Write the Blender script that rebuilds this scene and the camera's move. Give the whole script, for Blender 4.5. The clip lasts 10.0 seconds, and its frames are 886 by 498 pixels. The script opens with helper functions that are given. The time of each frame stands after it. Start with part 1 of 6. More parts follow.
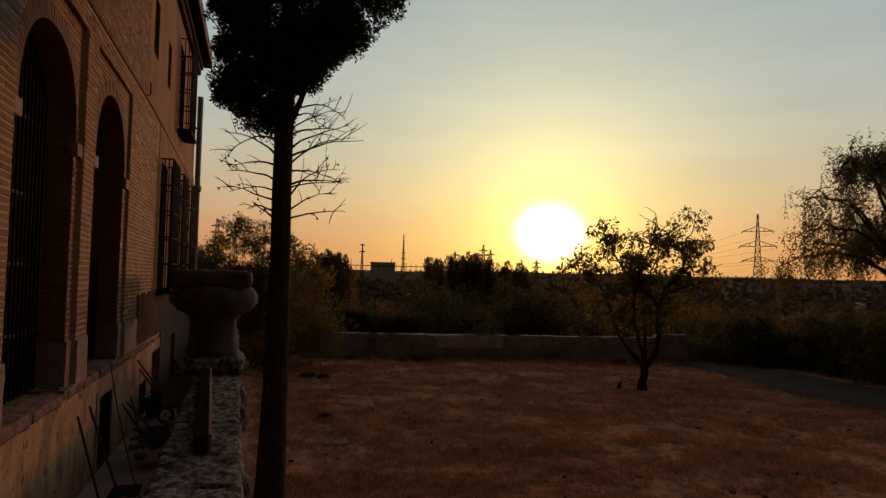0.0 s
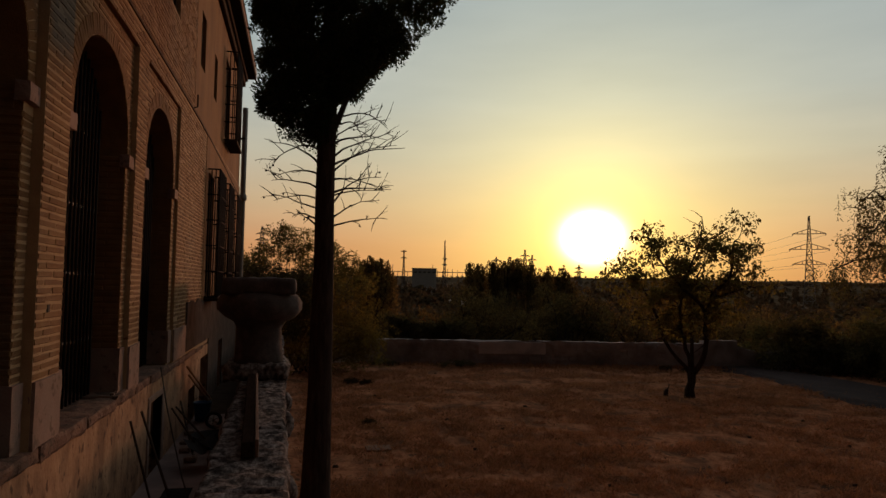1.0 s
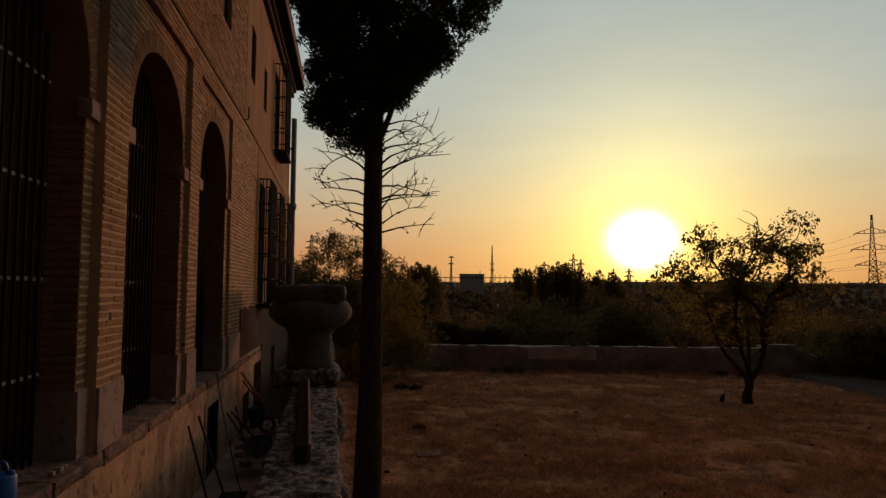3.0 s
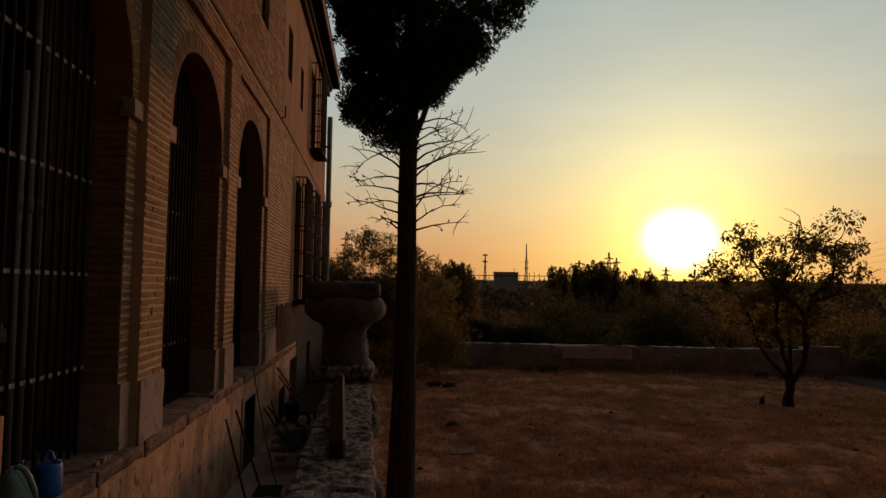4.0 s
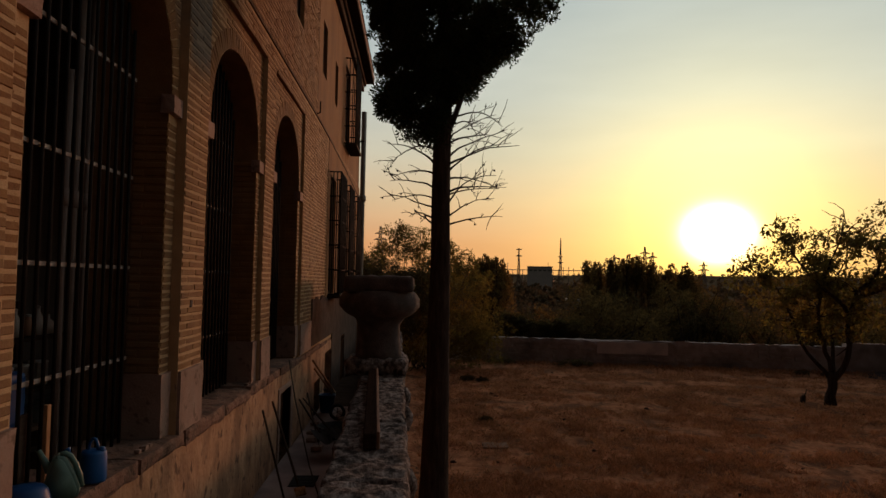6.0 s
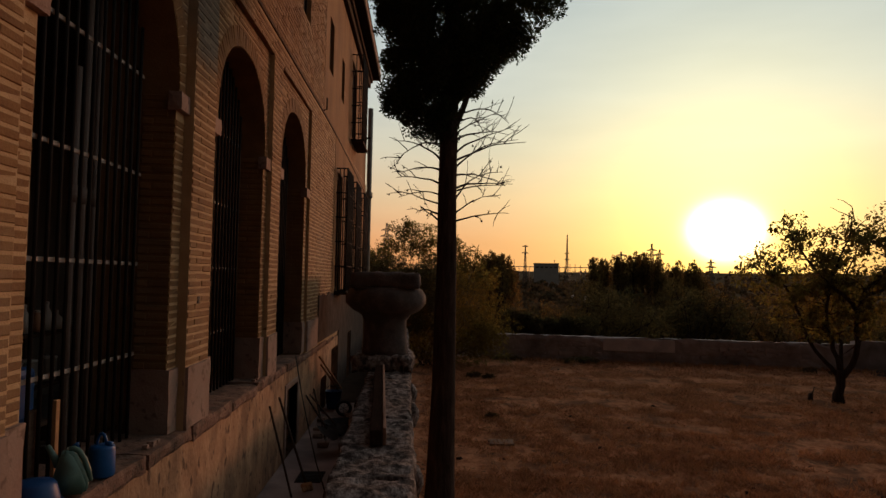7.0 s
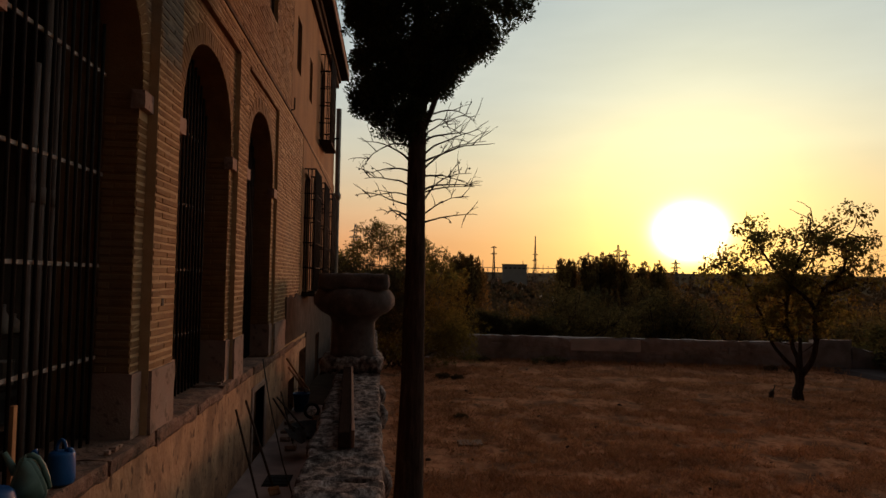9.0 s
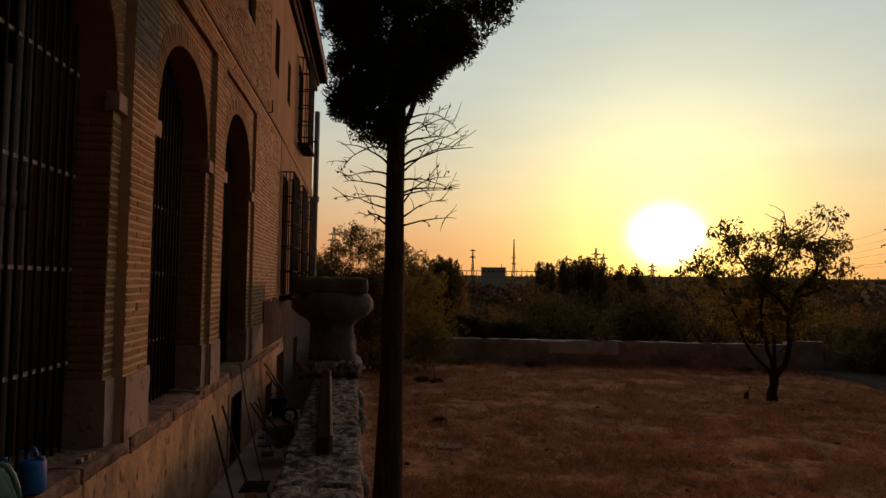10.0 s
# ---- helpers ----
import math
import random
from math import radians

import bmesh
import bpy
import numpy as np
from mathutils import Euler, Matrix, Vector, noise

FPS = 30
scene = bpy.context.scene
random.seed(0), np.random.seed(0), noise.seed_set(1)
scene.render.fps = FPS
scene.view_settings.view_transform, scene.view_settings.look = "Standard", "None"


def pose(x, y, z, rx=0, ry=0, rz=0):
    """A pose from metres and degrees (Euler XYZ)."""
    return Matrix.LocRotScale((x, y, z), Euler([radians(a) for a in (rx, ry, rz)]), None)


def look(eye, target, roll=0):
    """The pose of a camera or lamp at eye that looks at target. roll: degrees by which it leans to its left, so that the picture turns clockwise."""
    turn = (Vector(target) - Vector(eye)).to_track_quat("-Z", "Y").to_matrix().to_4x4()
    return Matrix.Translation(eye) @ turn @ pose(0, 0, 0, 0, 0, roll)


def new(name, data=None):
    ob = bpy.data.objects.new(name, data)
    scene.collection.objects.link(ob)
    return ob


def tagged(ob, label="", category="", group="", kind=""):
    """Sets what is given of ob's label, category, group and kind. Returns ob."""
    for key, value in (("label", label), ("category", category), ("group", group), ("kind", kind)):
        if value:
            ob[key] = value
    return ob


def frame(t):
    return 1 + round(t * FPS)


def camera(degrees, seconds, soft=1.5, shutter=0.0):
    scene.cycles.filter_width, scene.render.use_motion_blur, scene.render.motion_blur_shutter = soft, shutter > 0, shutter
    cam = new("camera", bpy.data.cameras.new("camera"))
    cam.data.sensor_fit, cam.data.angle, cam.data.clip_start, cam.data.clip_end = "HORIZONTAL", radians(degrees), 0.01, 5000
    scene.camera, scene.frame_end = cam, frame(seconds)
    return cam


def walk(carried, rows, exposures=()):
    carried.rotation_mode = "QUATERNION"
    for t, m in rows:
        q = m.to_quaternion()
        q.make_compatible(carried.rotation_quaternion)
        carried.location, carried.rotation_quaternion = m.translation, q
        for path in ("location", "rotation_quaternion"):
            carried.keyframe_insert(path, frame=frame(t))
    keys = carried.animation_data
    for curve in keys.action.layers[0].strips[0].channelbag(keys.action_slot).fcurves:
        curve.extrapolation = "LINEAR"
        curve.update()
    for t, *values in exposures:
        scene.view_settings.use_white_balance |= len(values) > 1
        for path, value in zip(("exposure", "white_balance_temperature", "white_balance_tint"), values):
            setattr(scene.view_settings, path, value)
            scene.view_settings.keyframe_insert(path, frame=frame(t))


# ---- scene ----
EYE = 2.8                      # the eye's height over the dry lawn
cam = camera(66.3, 10.0)
# seconds, x, y, lift over the eye's height, yaw (left of +y), pitch (up), roll
PATH = [
    (0, 0.014, 0.002, 0.001, -15.579, 2.694, 1.296),
    (0.5, 0.009, 0.004, 0.006, -13.811, 2.855, 1.321),
    (1, 0.008, 0.009, 0.007, -12.090, 3.112, 0.987),
    (1.5, 0.005, 0.010, 0.005, -10.534, 3.370, 0.796),
    (2, 0.003, 0.012, 0.006, -9.611, 3.549, 0.536),
    (3.5, 0.003, 0.002, 0.002, -6.845, 3.465, 0.599),
    (4, 0.001, 0.006, 0.002, -5.226, 3.328, 0.826),
    (4.5, 0.001, 0.004, 0.000, -4.220, 3.259, 0.786),
    (5, 0.001, 0.002, 0.001, -3.466, 3.117, 0.986),
    (5.5, 0.001, 0.000, 0.001, -2.901, 2.964, 1.009),
    (7, 0.000, 0.000, 0.001, -1.871, 2.510, 1.133),
    (7.5, 0.000, 0.000, 0.000, -1.932, 2.449, 1.113),
    (8, 0.000, 0.002, 0.001, -2.710, 2.428, 1.097),
    (8.5, 0.001, 0.001, 0.002, -3.627, 2.505, 1.034),
    (9, 0.002, 0.000, 0.002, -4.498, 2.645, 0.982),
    (9.5, 0.002, 0.003, 0.002, -5.255, 2.802, 0.954),
    (10, 0.003, 0.005, 0.004, -6.270, 2.954, 0.862),
]


def aim(x, y, lift, yaw, pitch, roll):
    yaw, pitch = radians(yaw), radians(pitch)
    eye = Vector((x, y, EYE + lift))
    ahead = Vector((-math.sin(yaw) * math.cos(pitch), math.cos(yaw) * math.cos(pitch), math.sin(pitch)))
    return look(eye, eye + 5 * ahead, roll)


# the phone lifts its exposure as the picture darkens
STOPS = [(0.0, 0.07), (1.5, 0.02), (4.5, 0.07), (5.5, 0.2), (7.0, 0.44), (7.5, 0.46), (9.0, 0.4), (9.5, 0.4), (10.0, 0.34)]
walk(cam, [(t, aim(*row)) for t, *row in PATH], STOPS)

# ---- light ----
SUN_AZ, SUN_EL = 24.5, 4.3     # degrees to the right of +y, degrees up
to_sun = Vector((math.sin(radians(SUN_AZ)) * math.cos(radians(SUN_EL)), math.cos(radians(SUN_AZ)) * math.cos(radians(SUN_EL)), math.sin(radians(SUN_EL))))

sun_data = bpy.data.lights.new("sun", "SUN")
sun_data.energy, sun_data.angle, sun_data.color = 1.0, radians(8.0), (1.0, 0.4, 0.21)
sun = new("sun", sun_data)
sun.matrix_world = look(to_sun * 60, (0, 0, 0))


def math_node(nt, op, a, b=None, c=None, clamp=False):
    n = nt.nodes.new("ShaderNodeMath")
    n.operation, n.use_clamp = op, clamp
    for i, v in enumerate((a, b, c)):
        if v is None:
            continue
        if isinstance(v, (int, float)):
            n.inputs[i].default_value = v
        else:
            nt.links.new(v, n.inputs[i])
    return n.outputs[0]


def mix_node(nt, fac, a, b, blend="MIX"):
    n = nt.nodes.new("ShaderNodeMix")
    n.data_type, n.blend_type = "RGBA", blend
    for key, v in ((0, fac), (6, a), (7, b)):
        if isinstance(v, (int, float)):
            n.inputs[key].default_value = v
        elif isinstance(v, tuple):
            n.inputs[key].default_value = (*v, 1.0)
        else:
            nt.links.new(v, n.inputs[key])
    return n.outputs[2]


def ramp_node(nt, fac, stops):
    n = nt.nodes.new("ShaderNodeValToRGB")
    r = n.color_ramp
    while len(r.elements) < len(stops):
        r.elements.new(0.5)
    for e, (p, col) in zip(r.elements, stops):
        e.position = p
        e.color = (*col, 1.0) if isinstance(col, tuple) else (col, col, col, 1.0)
    nt.links.new(fac, n.inputs[0])
    return n.outputs[0]


world = bpy.data.worlds.new("sunset_sky")
scene.world = world
world.use_nodes = True
wt = world.node_tree
wt.nodes.clear()
sky = wt.nodes.new("ShaderNodeTexSky")
sky.sky_type, sky.sun_disc = "NISHITA", False
sky.sun_elevation, sky.sun_rotation = radians(SUN_EL), radians(SUN_AZ)
sky.air_density, sky.dust_density, sky.ozone_density = 1.0, 2.5, 1.0
direction = wt.nodes.new("ShaderNodeTexCoord").outputs["Generated"]
dot = wt.nodes.new("ShaderNodeVectorMath")
dot.operation = "DOT_PRODUCT"
wt.links.new(direction, dot.inputs[0])
dot.inputs[1].default_value = to_sun
angle = math_node(wt, "MULTIPLY", math_node(wt, "ARCCOSINE", dot.outputs["Value"]), 180 / math.pi)
# dusty evening air: orange at the horizon, grey-blue above, dimmer away from the sun
up = wt.nodes.new("ShaderNodeSeparateXYZ")
wt.links.new(direction, up.inputs[0])
height = math_node(wt, "MULTIPLY", math_node(wt, "ARCSINE", up.outputs[2]), 1 / radians(90), clamp=True)
air = ramp_node(wt, height, [(0.0, (0.52, 0.195, 0.075)), (0.035, (0.53, 0.245, 0.115)), (0.075, (0.49, 0.345, 0.21)), (0.12, (0.45, 0.42, 0.33)), (0.17, (0.39, 0.42, 0.395)), (0.26, (0.31, 0.37, 0.39)), (0.45, (0.265, 0.28, 0.29)), (1.0, (0.19, 0.2, 0.215))])
away = wt.nodes.new("ShaderNodeMapRange")
away.interpolation_type = "SMOOTHSTEP"
wt.links.new(angle, away.inputs[0])
for i, v in ((1, 58.0), (2, 108.0), (3, 1.0), (4, 0.05)):
    away.inputs[i].default_value = v
# thin veils of high cloud
drift = wt.nodes.new("ShaderNodeMapping")
drift.inputs["Scale"].default_value = (2.2, 2.2, 11.0)
drift.inputs["Rotation"].default_value = (0.0, radians(7), 0.0)
wt.links.new(direction, drift.inputs[0])
veil = wt.nodes.new("ShaderNodeTexNoise")
veil.inputs["Scale"].default_value, veil.inputs["Detail"].default_value = 2.0, 5.0
wt.links.new(drift.outputs[0], veil.inputs["Vector"])
air = mix_node(wt, 1.0, air, ramp_node(wt, veil.outputs["Fac"], [(0.3, (0.93, 0.94, 0.95)), (0.7, (1.05, 1.04, 1.03))]), "MULTIPLY")
air = mix_node(wt, 1.0, mix_node(wt, away.outputs[0], (0, 0, 0), air), mix_node(wt, 1.0, sky.outputs[0], (0.006, 0.006, 0.007), "MULTIPLY"), "ADD")
# the aureole of the low sun in dusty air, and its over-bright core
wide = math_node(wt, "POWER", math.e, math_node(wt, "MULTIPLY", angle, -1 / 8.0))
near = math_node(wt, "POWER", math.e, math_node(wt, "MULTIPLY", angle, -1 / 2.8))
sink = math_node(wt, "MULTIPLY_ADD", math_node(wt, "ARCSINE", up.outputs[2]), 180 / math.pi, 0.35 - SUN_EL)
core = math_node(wt, "POWER", math.e, math_node(wt, "MULTIPLY", math_node(wt, "ADD", math_node(wt, "POWER", angle, 2.0), math_node(wt, "MULTIPLY", math_node(wt, "POWER", sink, 2.0), 0.45)), -1 / 1.62 ** 2))
glow = mix_node(wt, 1.0, mix_node(wt, wide, (0, 0, 0), (0.82, 0.74, 0.17)), mix_node(wt, near, (0, 0, 0), (0.75, 0.5, 0.0)), "ADD")
glow = mix_node(wt, 1.0, glow, mix_node(wt, core, (0, 0, 0), (11.0, 10.5, 9.5)), "ADD")
bg = wt.nodes.new("ShaderNodeBackground")
wt.links.new(mix_node(wt, 1.0, air, glow, "ADD"), bg.inputs[0])
bg.inputs[1].default_value = 1.0
wt.links.new(bg.outputs[0], wt.nodes.new("ShaderNodeOutputWorld").inputs[0])

# ---- materials ----


def surface(name, stops, scale=6.0, rough=0.85, bump=0.3, fine=60.0, metal=0.0, stain=None, stain_scale=0.8, spec=0.3, random_tone=0.0, stretch=(1, 1, 1), island=False, spot=None, pits=None):
    """Noise-toned surface: large patches, fine grain, bump, and stains with a shape of their own."""
    m = bpy.data.materials.new(name)
    m.use_nodes = True
    nt = m.node_tree
    b = nt.nodes["Principled BSDF"]
    co = nt.nodes.new("ShaderNodeTexCoord").outputs["Object"]
    mp = nt.nodes.new("ShaderNodeMapping")
    mp.inputs["Scale"].default_value = stretch
    geo = nt.nodes.new("ShaderNodeNewGeometry")
    nt.links.new(geo.outputs["Position"], mp.inputs[0])

    def noise_tex(s, detail=5.0):
        n = nt.nodes.new("ShaderNodeTexNoise")
        n.inputs["Scale"].default_value, n.inputs["Detail"].default_value = s, detail
        nt.links.new(mp.outputs[0], n.inputs["Vector"])
        return n.outputs["Fac"]

    patch, grain = noise_tex(scale), noise_tex(fine, 3.0)
    tone = math_node(nt, "ADD", math_node(nt, "MULTIPLY", patch, 0.72), math_node(nt, "MULTIPLY", grain, 0.28))
    if random_tone:
        rnd = geo.outputs["Random Per Island"] if island else nt.nodes.new("ShaderNodeObjectInfo").outputs["Random"]
        tone = math_node(nt, "ADD", tone, math_node(nt, "MULTIPLY_ADD", rnd, random_tone, -0.5 * random_tone))
    col = ramp_node(nt, tone, stops)
    if stain:
        blot = ramp_node(nt, noise_tex(stain_scale, 6.0), [(0.46, 0.0), (0.62, 1.0)])
        col = mix_node(nt, math_node(nt, "MULTIPLY", blot, stain[1]), col, stain[0])
    if pits:
        hole = ramp_node(nt, noise_tex(pits[0], 2.0), [(0.6, 0.0), (0.67, 1.0)])
        col = mix_node(nt, math_node(nt, "MULTIPLY", hole, 0.8), col, pits[1])
    if spot:
        far = nt.nodes.new("ShaderNodeVectorMath")
        far.operation = "DISTANCE"
        nt.links.new(geo.outputs["Position"], far.inputs[0])
        far.inputs[1].default_value = spot[0]
        edge = math_node(nt, "ADD", math_node(nt, "DIVIDE", far.outputs["Value"], spot[1]), math_node(nt, "MULTIPLY_ADD", noise_tex(4.0), 1.4, -0.7))
        blot = ramp_node(nt, edge, [(0.55, 1.0), (1.0, 0.0)])
        col = mix_node(nt, math_node(nt, "MULTIPLY", blot, 0.75), col, spot[2])
    nt.links.new(col, b.inputs["Base Color"])
    b.inputs["Roughness"].default_value, b.inputs["Metallic"].default_value, b.inputs["Specular IOR Level"].default_value = rough, metal, spec
    if bump:
        bn = nt.nodes.new("ShaderNodeBump")
        bn.inputs["Strength"].default_value, bn.inputs["Distance"].default_value = bump, 0.02
        nt.links.new(math_node(nt, "ADD", patch, math_node(nt, "MULTIPLY", grain, 0.5)), bn.inputs["Height"])
        nt.links.new(bn.outputs[0], b.inputs["Normal"])
    return m


M = {
    "brick": surface("brick", [(0.25, (0.118, 0.048, 0.017)), (0.5, (0.208, 0.097, 0.033)), (0.75, (0.278, 0.146, 0.053))], 5, 0.9, 0.35, 90, stain=((0.188, 0.159, 0.106), 0.25), stain_scale=0.9, random_tone=0.13, spot=((-1.55, 4.86, 4.6), 0.42, (0.105, 0.1, 0.088))),
    "brick_field": surface("brick_field", [(0.25, (0.118, 0.048, 0.017)), (0.5, (0.208, 0.097, 0.033)), (0.75, (0.278, 0.146, 0.053))], 5, 0.9, 0.35, 90, stain=((0.188, 0.159, 0.106), 0.25), stain_scale=0.9, random_tone=0.13, spot=((-1.55, 4.86, 4.6), 0.42, (0.105, 0.1, 0.088)), island=True),
    "mortar": surface("mortar", [(0.3, (0.37, 0.22, 0.11)), (0.7, (0.5, 0.325, 0.17))], 9, 0.95, 0.5, 120, spot=((-1.55, 4.86, 4.6), 0.42, (0.15, 0.143, 0.125))),
    "plaster": surface("plaster", [(0.25, (0.27, 0.135, 0.07)), (0.45, (0.42, 0.22, 0.118)), (0.6, (0.51, 0.28, 0.153)), (0.75, (0.6, 0.36, 0.205))], 4.5, 0.95, 1.0, 26, stain=((0.15, 0.075, 0.043), 0.6), stain_scale=2.6, stretch=(1.0, 1.1, 0.8), pits=(11.0, (0.09, 0.046, 0.028))),
    "upper_plaster": surface("upper_plaster", [(0.25, (0.172, 0.078, 0.028)), (0.5, (0.25, 0.122, 0.046)), (0.75, (0.308, 0.165, 0.066))], 1.4, 0.95, 0.5, 40, stain=((0.15, 0.072, 0.03), 0.55), stain_scale=2.2, stretch=(1, 1, 0.4)),
    "ledge_stone": surface("ledge_stone", [(0.25, (0.108, 0.055, 0.037)), (0.5, (0.216, 0.111, 0.074)), (0.75, (0.324, 0.179, 0.12))], 9, 0.95, 0.9, 60, stain=((0.076, 0.048, 0.034), 0.7), stain_scale=4, pits=(22.0, (0.05, 0.028, 0.018))),
    "cut_stone": surface("cut_stone", [(0.25, (0.184, 0.105, 0.077)), (0.5, (0.281, 0.167, 0.123)), (0.75, (0.367, 0.233, 0.178))], 4, 0.9, 0.3, 70, stain=((0.238, 0.174, 0.134), 0.5), stain_scale=2.5, pits=(14.0, (0.13, 0.08, 0.055))),
    "old_stone": surface("old_stone", [(0.34, (0.04, 0.028, 0.025)), (0.45, (0.12, 0.088, 0.077)), (0.54, (0.24, 0.187, 0.165)), (0.68, (0.4, 0.325, 0.295))], 13, 0.95, 1.0, 45, stain=((0.03, 0.021, 0.018), 0.9), stain_scale=10, spec=0.1, stretch=(1.25, 0.8, 1)),
    "urn_stone": surface("urn_stone", [(0.3, (0.042, 0.03, 0.027)), (0.55, (0.1, 0.073, 0.064)), (0.75, (0.18, 0.138, 0.122))], 6, 0.95, 0.7, 50, stain=((0.06, 0.05, 0.045), 0.7), stain_scale=2.5),
    "iron": surface("iron", [(0.3, (0.01, 0.008, 0.007)), (0.7, (0.024, 0.018, 0.015))], 12, 0.85, 0.2, 150, spec=0.08),
    "sunlit_iron": surface("sunlit_iron", [(0.3, (0.22, 0.16, 0.13)), (0.7, (0.42, 0.33, 0.27))], 14, 0.55, 0.2, 150),
    "dusty_iron": surface("dusty_iron", [(0.3, (0.03, 0.024, 0.022)), (0.7, (0.075, 0.06, 0.053))], 9, 0.7, 0.2, 90, spec=0.2),
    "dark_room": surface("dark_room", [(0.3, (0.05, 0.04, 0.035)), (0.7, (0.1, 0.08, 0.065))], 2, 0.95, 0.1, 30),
    "old_wood": surface("old_wood", [(0.3, (0.03, 0.017, 0.011)), (0.7, (0.075, 0.045, 0.03))], 7, 0.9, 0.4, 60, spec=0.1, stretch=(6, 0.6, 6)),
    "raw_wood": surface("raw_wood", [(0.3, (0.34, 0.14, 0.055)), (0.7, (0.5, 0.25, 0.11))], 7, 0.75, 0.3, 60, stretch=(6, 6, 0.6)),
    "sunlit_beam_wood": surface("sunlit_beam_wood", [(0.3, (0.17, 0.08, 0.05)), (0.7, (0.3, 0.155, 0.1))], 7, 0.8, 0.3, 60, stretch=(6, 0.6, 6)),
    "shaded_beam_wood": surface("shaded_beam_wood", [(0.3, (0.02, 0.011, 0.008)), (0.7, (0.05, 0.028, 0.02))], 7, 1.0, 0.4, 60, spec=0.0, stretch=(6, 0.6, 6)),
    "dusty_stone": surface("dusty_stone", [(0.3, (0.16, 0.08, 0.05)), (0.7, (0.27, 0.15, 0.095))], 5, 0.95, 0.4, 50),
    "grey_plaster": surface("grey_plaster", [(0.3, (0.08, 0.057, 0.047)), (0.7, (0.155, 0.112, 0.09))], 4, 1.0, 0.4, 50, spec=0.0),
    "alley_shade": surface("alley_shade", [(0.3, (0.035, 0.024, 0.018)), (0.7, (0.08, 0.055, 0.04))], 3, 1.0, 0.5, 40, spec=0.0),
    "dusty_pipe": surface("dusty_pipe", [(0.3, (0.13, 0.09, 0.075)), (0.7, (0.2, 0.15, 0.125))], 5, 0.7, 0.05, 60),
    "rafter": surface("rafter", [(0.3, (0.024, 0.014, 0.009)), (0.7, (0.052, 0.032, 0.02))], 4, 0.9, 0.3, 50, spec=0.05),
    "shadow_line_brown": surface("shadow_line_brown", [(0.3, (0.045, 0.024, 0.014)), (0.7, (0.1, 0.055, 0.03))], 6, 0.9, 0.4, 60, spec=0.1),
    "roof_tile": surface("roof_tile", [(0.3, (0.22, 0.1, 0.06)), (0.6, (0.38, 0.19, 0.11)), (0.8, (0.45, 0.28, 0.18))], 6, 0.9, 0.4, 50),
    "zinc": surface("zinc", [(0.3, (0.16, 0.14, 0.12)), (0.7, (0.28, 0.25, 0.21))], 5, 0.55, 0.1, 60, metal=0.5),
    "alley": surface("alley", [(0.3, (0.2, 0.135, 0.117)), (0.6, (0.34, 0.24, 0.21)), (0.8, (0.44, 0.32, 0.29))], 2.5, 0.95, 0.4, 50, stain=((0.108, 0.075, 0.072), 0.5), stain_scale=1.8),
    "lawn": surface("lawn", [(0.25, (0.06, 0.025, 0.013)), (0.42, (0.3, 0.118, 0.06)), (0.56, (0.5, 0.215, 0.11)), (0.75, (0.64, 0.32, 0.17))], 5.5, 1.0, 0.9, 30, stain=((0.12, 0.062, 0.038), 0.75), stain_scale=1.5, spec=0.0, stretch=(1, 0.8, 1), pits=(5.5, (0.07, 0.042, 0.028))),
    "straw": surface("straw", [(0.25, (0.16, 0.08, 0.035)), (0.6, (0.36, 0.19, 0.09)), (0.8, (0.5, 0.3, 0.15))], 1.2, 0.9, 0.0, 30, random_tone=0.5, island=True),
    "far_land": surface("far_land", [(0.3, (0.07, 0.053, 0.033)), (0.52, (0.12, 0.088, 0.055)), (0.66, (0.2, 0.145, 0.092))], 0.02, 1.0, 0.0, 0.3, spec=0.0),
    "asphalt": surface("asphalt", [(0.3, (0.042, 0.028, 0.026)), (0.7, (0.075, 0.05, 0.045))], 1.2, 0.95, 0.4, 60, spec=0.1),
    "rubble": surface("rubble", [(0.25, (0.23, 0.168, 0.15)), (0.5, (0.39, 0.3, 0.268)), (0.75, (0.5, 0.4, 0.362))], 3, 0.95, 0.8, 35, stain=((0.08, 0.065, 0.05), 0.5), stain_scale=0.9),
    "render_coat": surface("render_coat", [(0.3, (0.5, 0.39, 0.345)), (0.7, (0.66, 0.53, 0.47))], 2, 0.95, 0.3, 40, stain=((0.11, 0.09, 0.075), 0.4), stain_scale=1.3),
    "bark": surface("bark", [(0.3, (0.022, 0.014, 0.011)), (0.55, (0.06, 0.038, 0.029)), (0.75, (0.12, 0.08, 0.062))], 10, 0.95, 1.0, 60, spec=0.05, stretch=(2.2, 2.2, 0.35)),
    "twig": surface("twig", [(0.3, (0.03, 0.023, 0.018)), (0.7, (0.07, 0.054, 0.042))], 10, 0.9, 0.2, 60, spec=0.1),
    "steel": surface("steel", [(0.3, (0.13, 0.11, 0.098)), (0.7, (0.2, 0.175, 0.155))], 1, 0.6, 0.0, 10, metal=0.3),
    "concrete_far": surface("concrete_far", [(0.3, (0.56, 0.51, 0.46)), (0.7, (0.68, 0.62, 0.56))], 0.3, 0.9, 0.0, 3),
    "rubber": surface("rubber", [(0.3, (0.012, 0.012, 0.012)), (0.7, (0.03, 0.028, 0.027))], 12, 0.8, 0.2, 80),
    "green_plastic": surface("green_plastic", [(0.3, (0.068, 0.128, 0.102)), (0.7, (0.111, 0.178, 0.145))], 5, 0.5, 0.05, 60),
    "blue_plastic": surface("blue_plastic", [(0.3, (0.006, 0.06, 0.192)), (0.7, (0.011, 0.088, 0.256))], 5, 0.45, 0.05, 60),
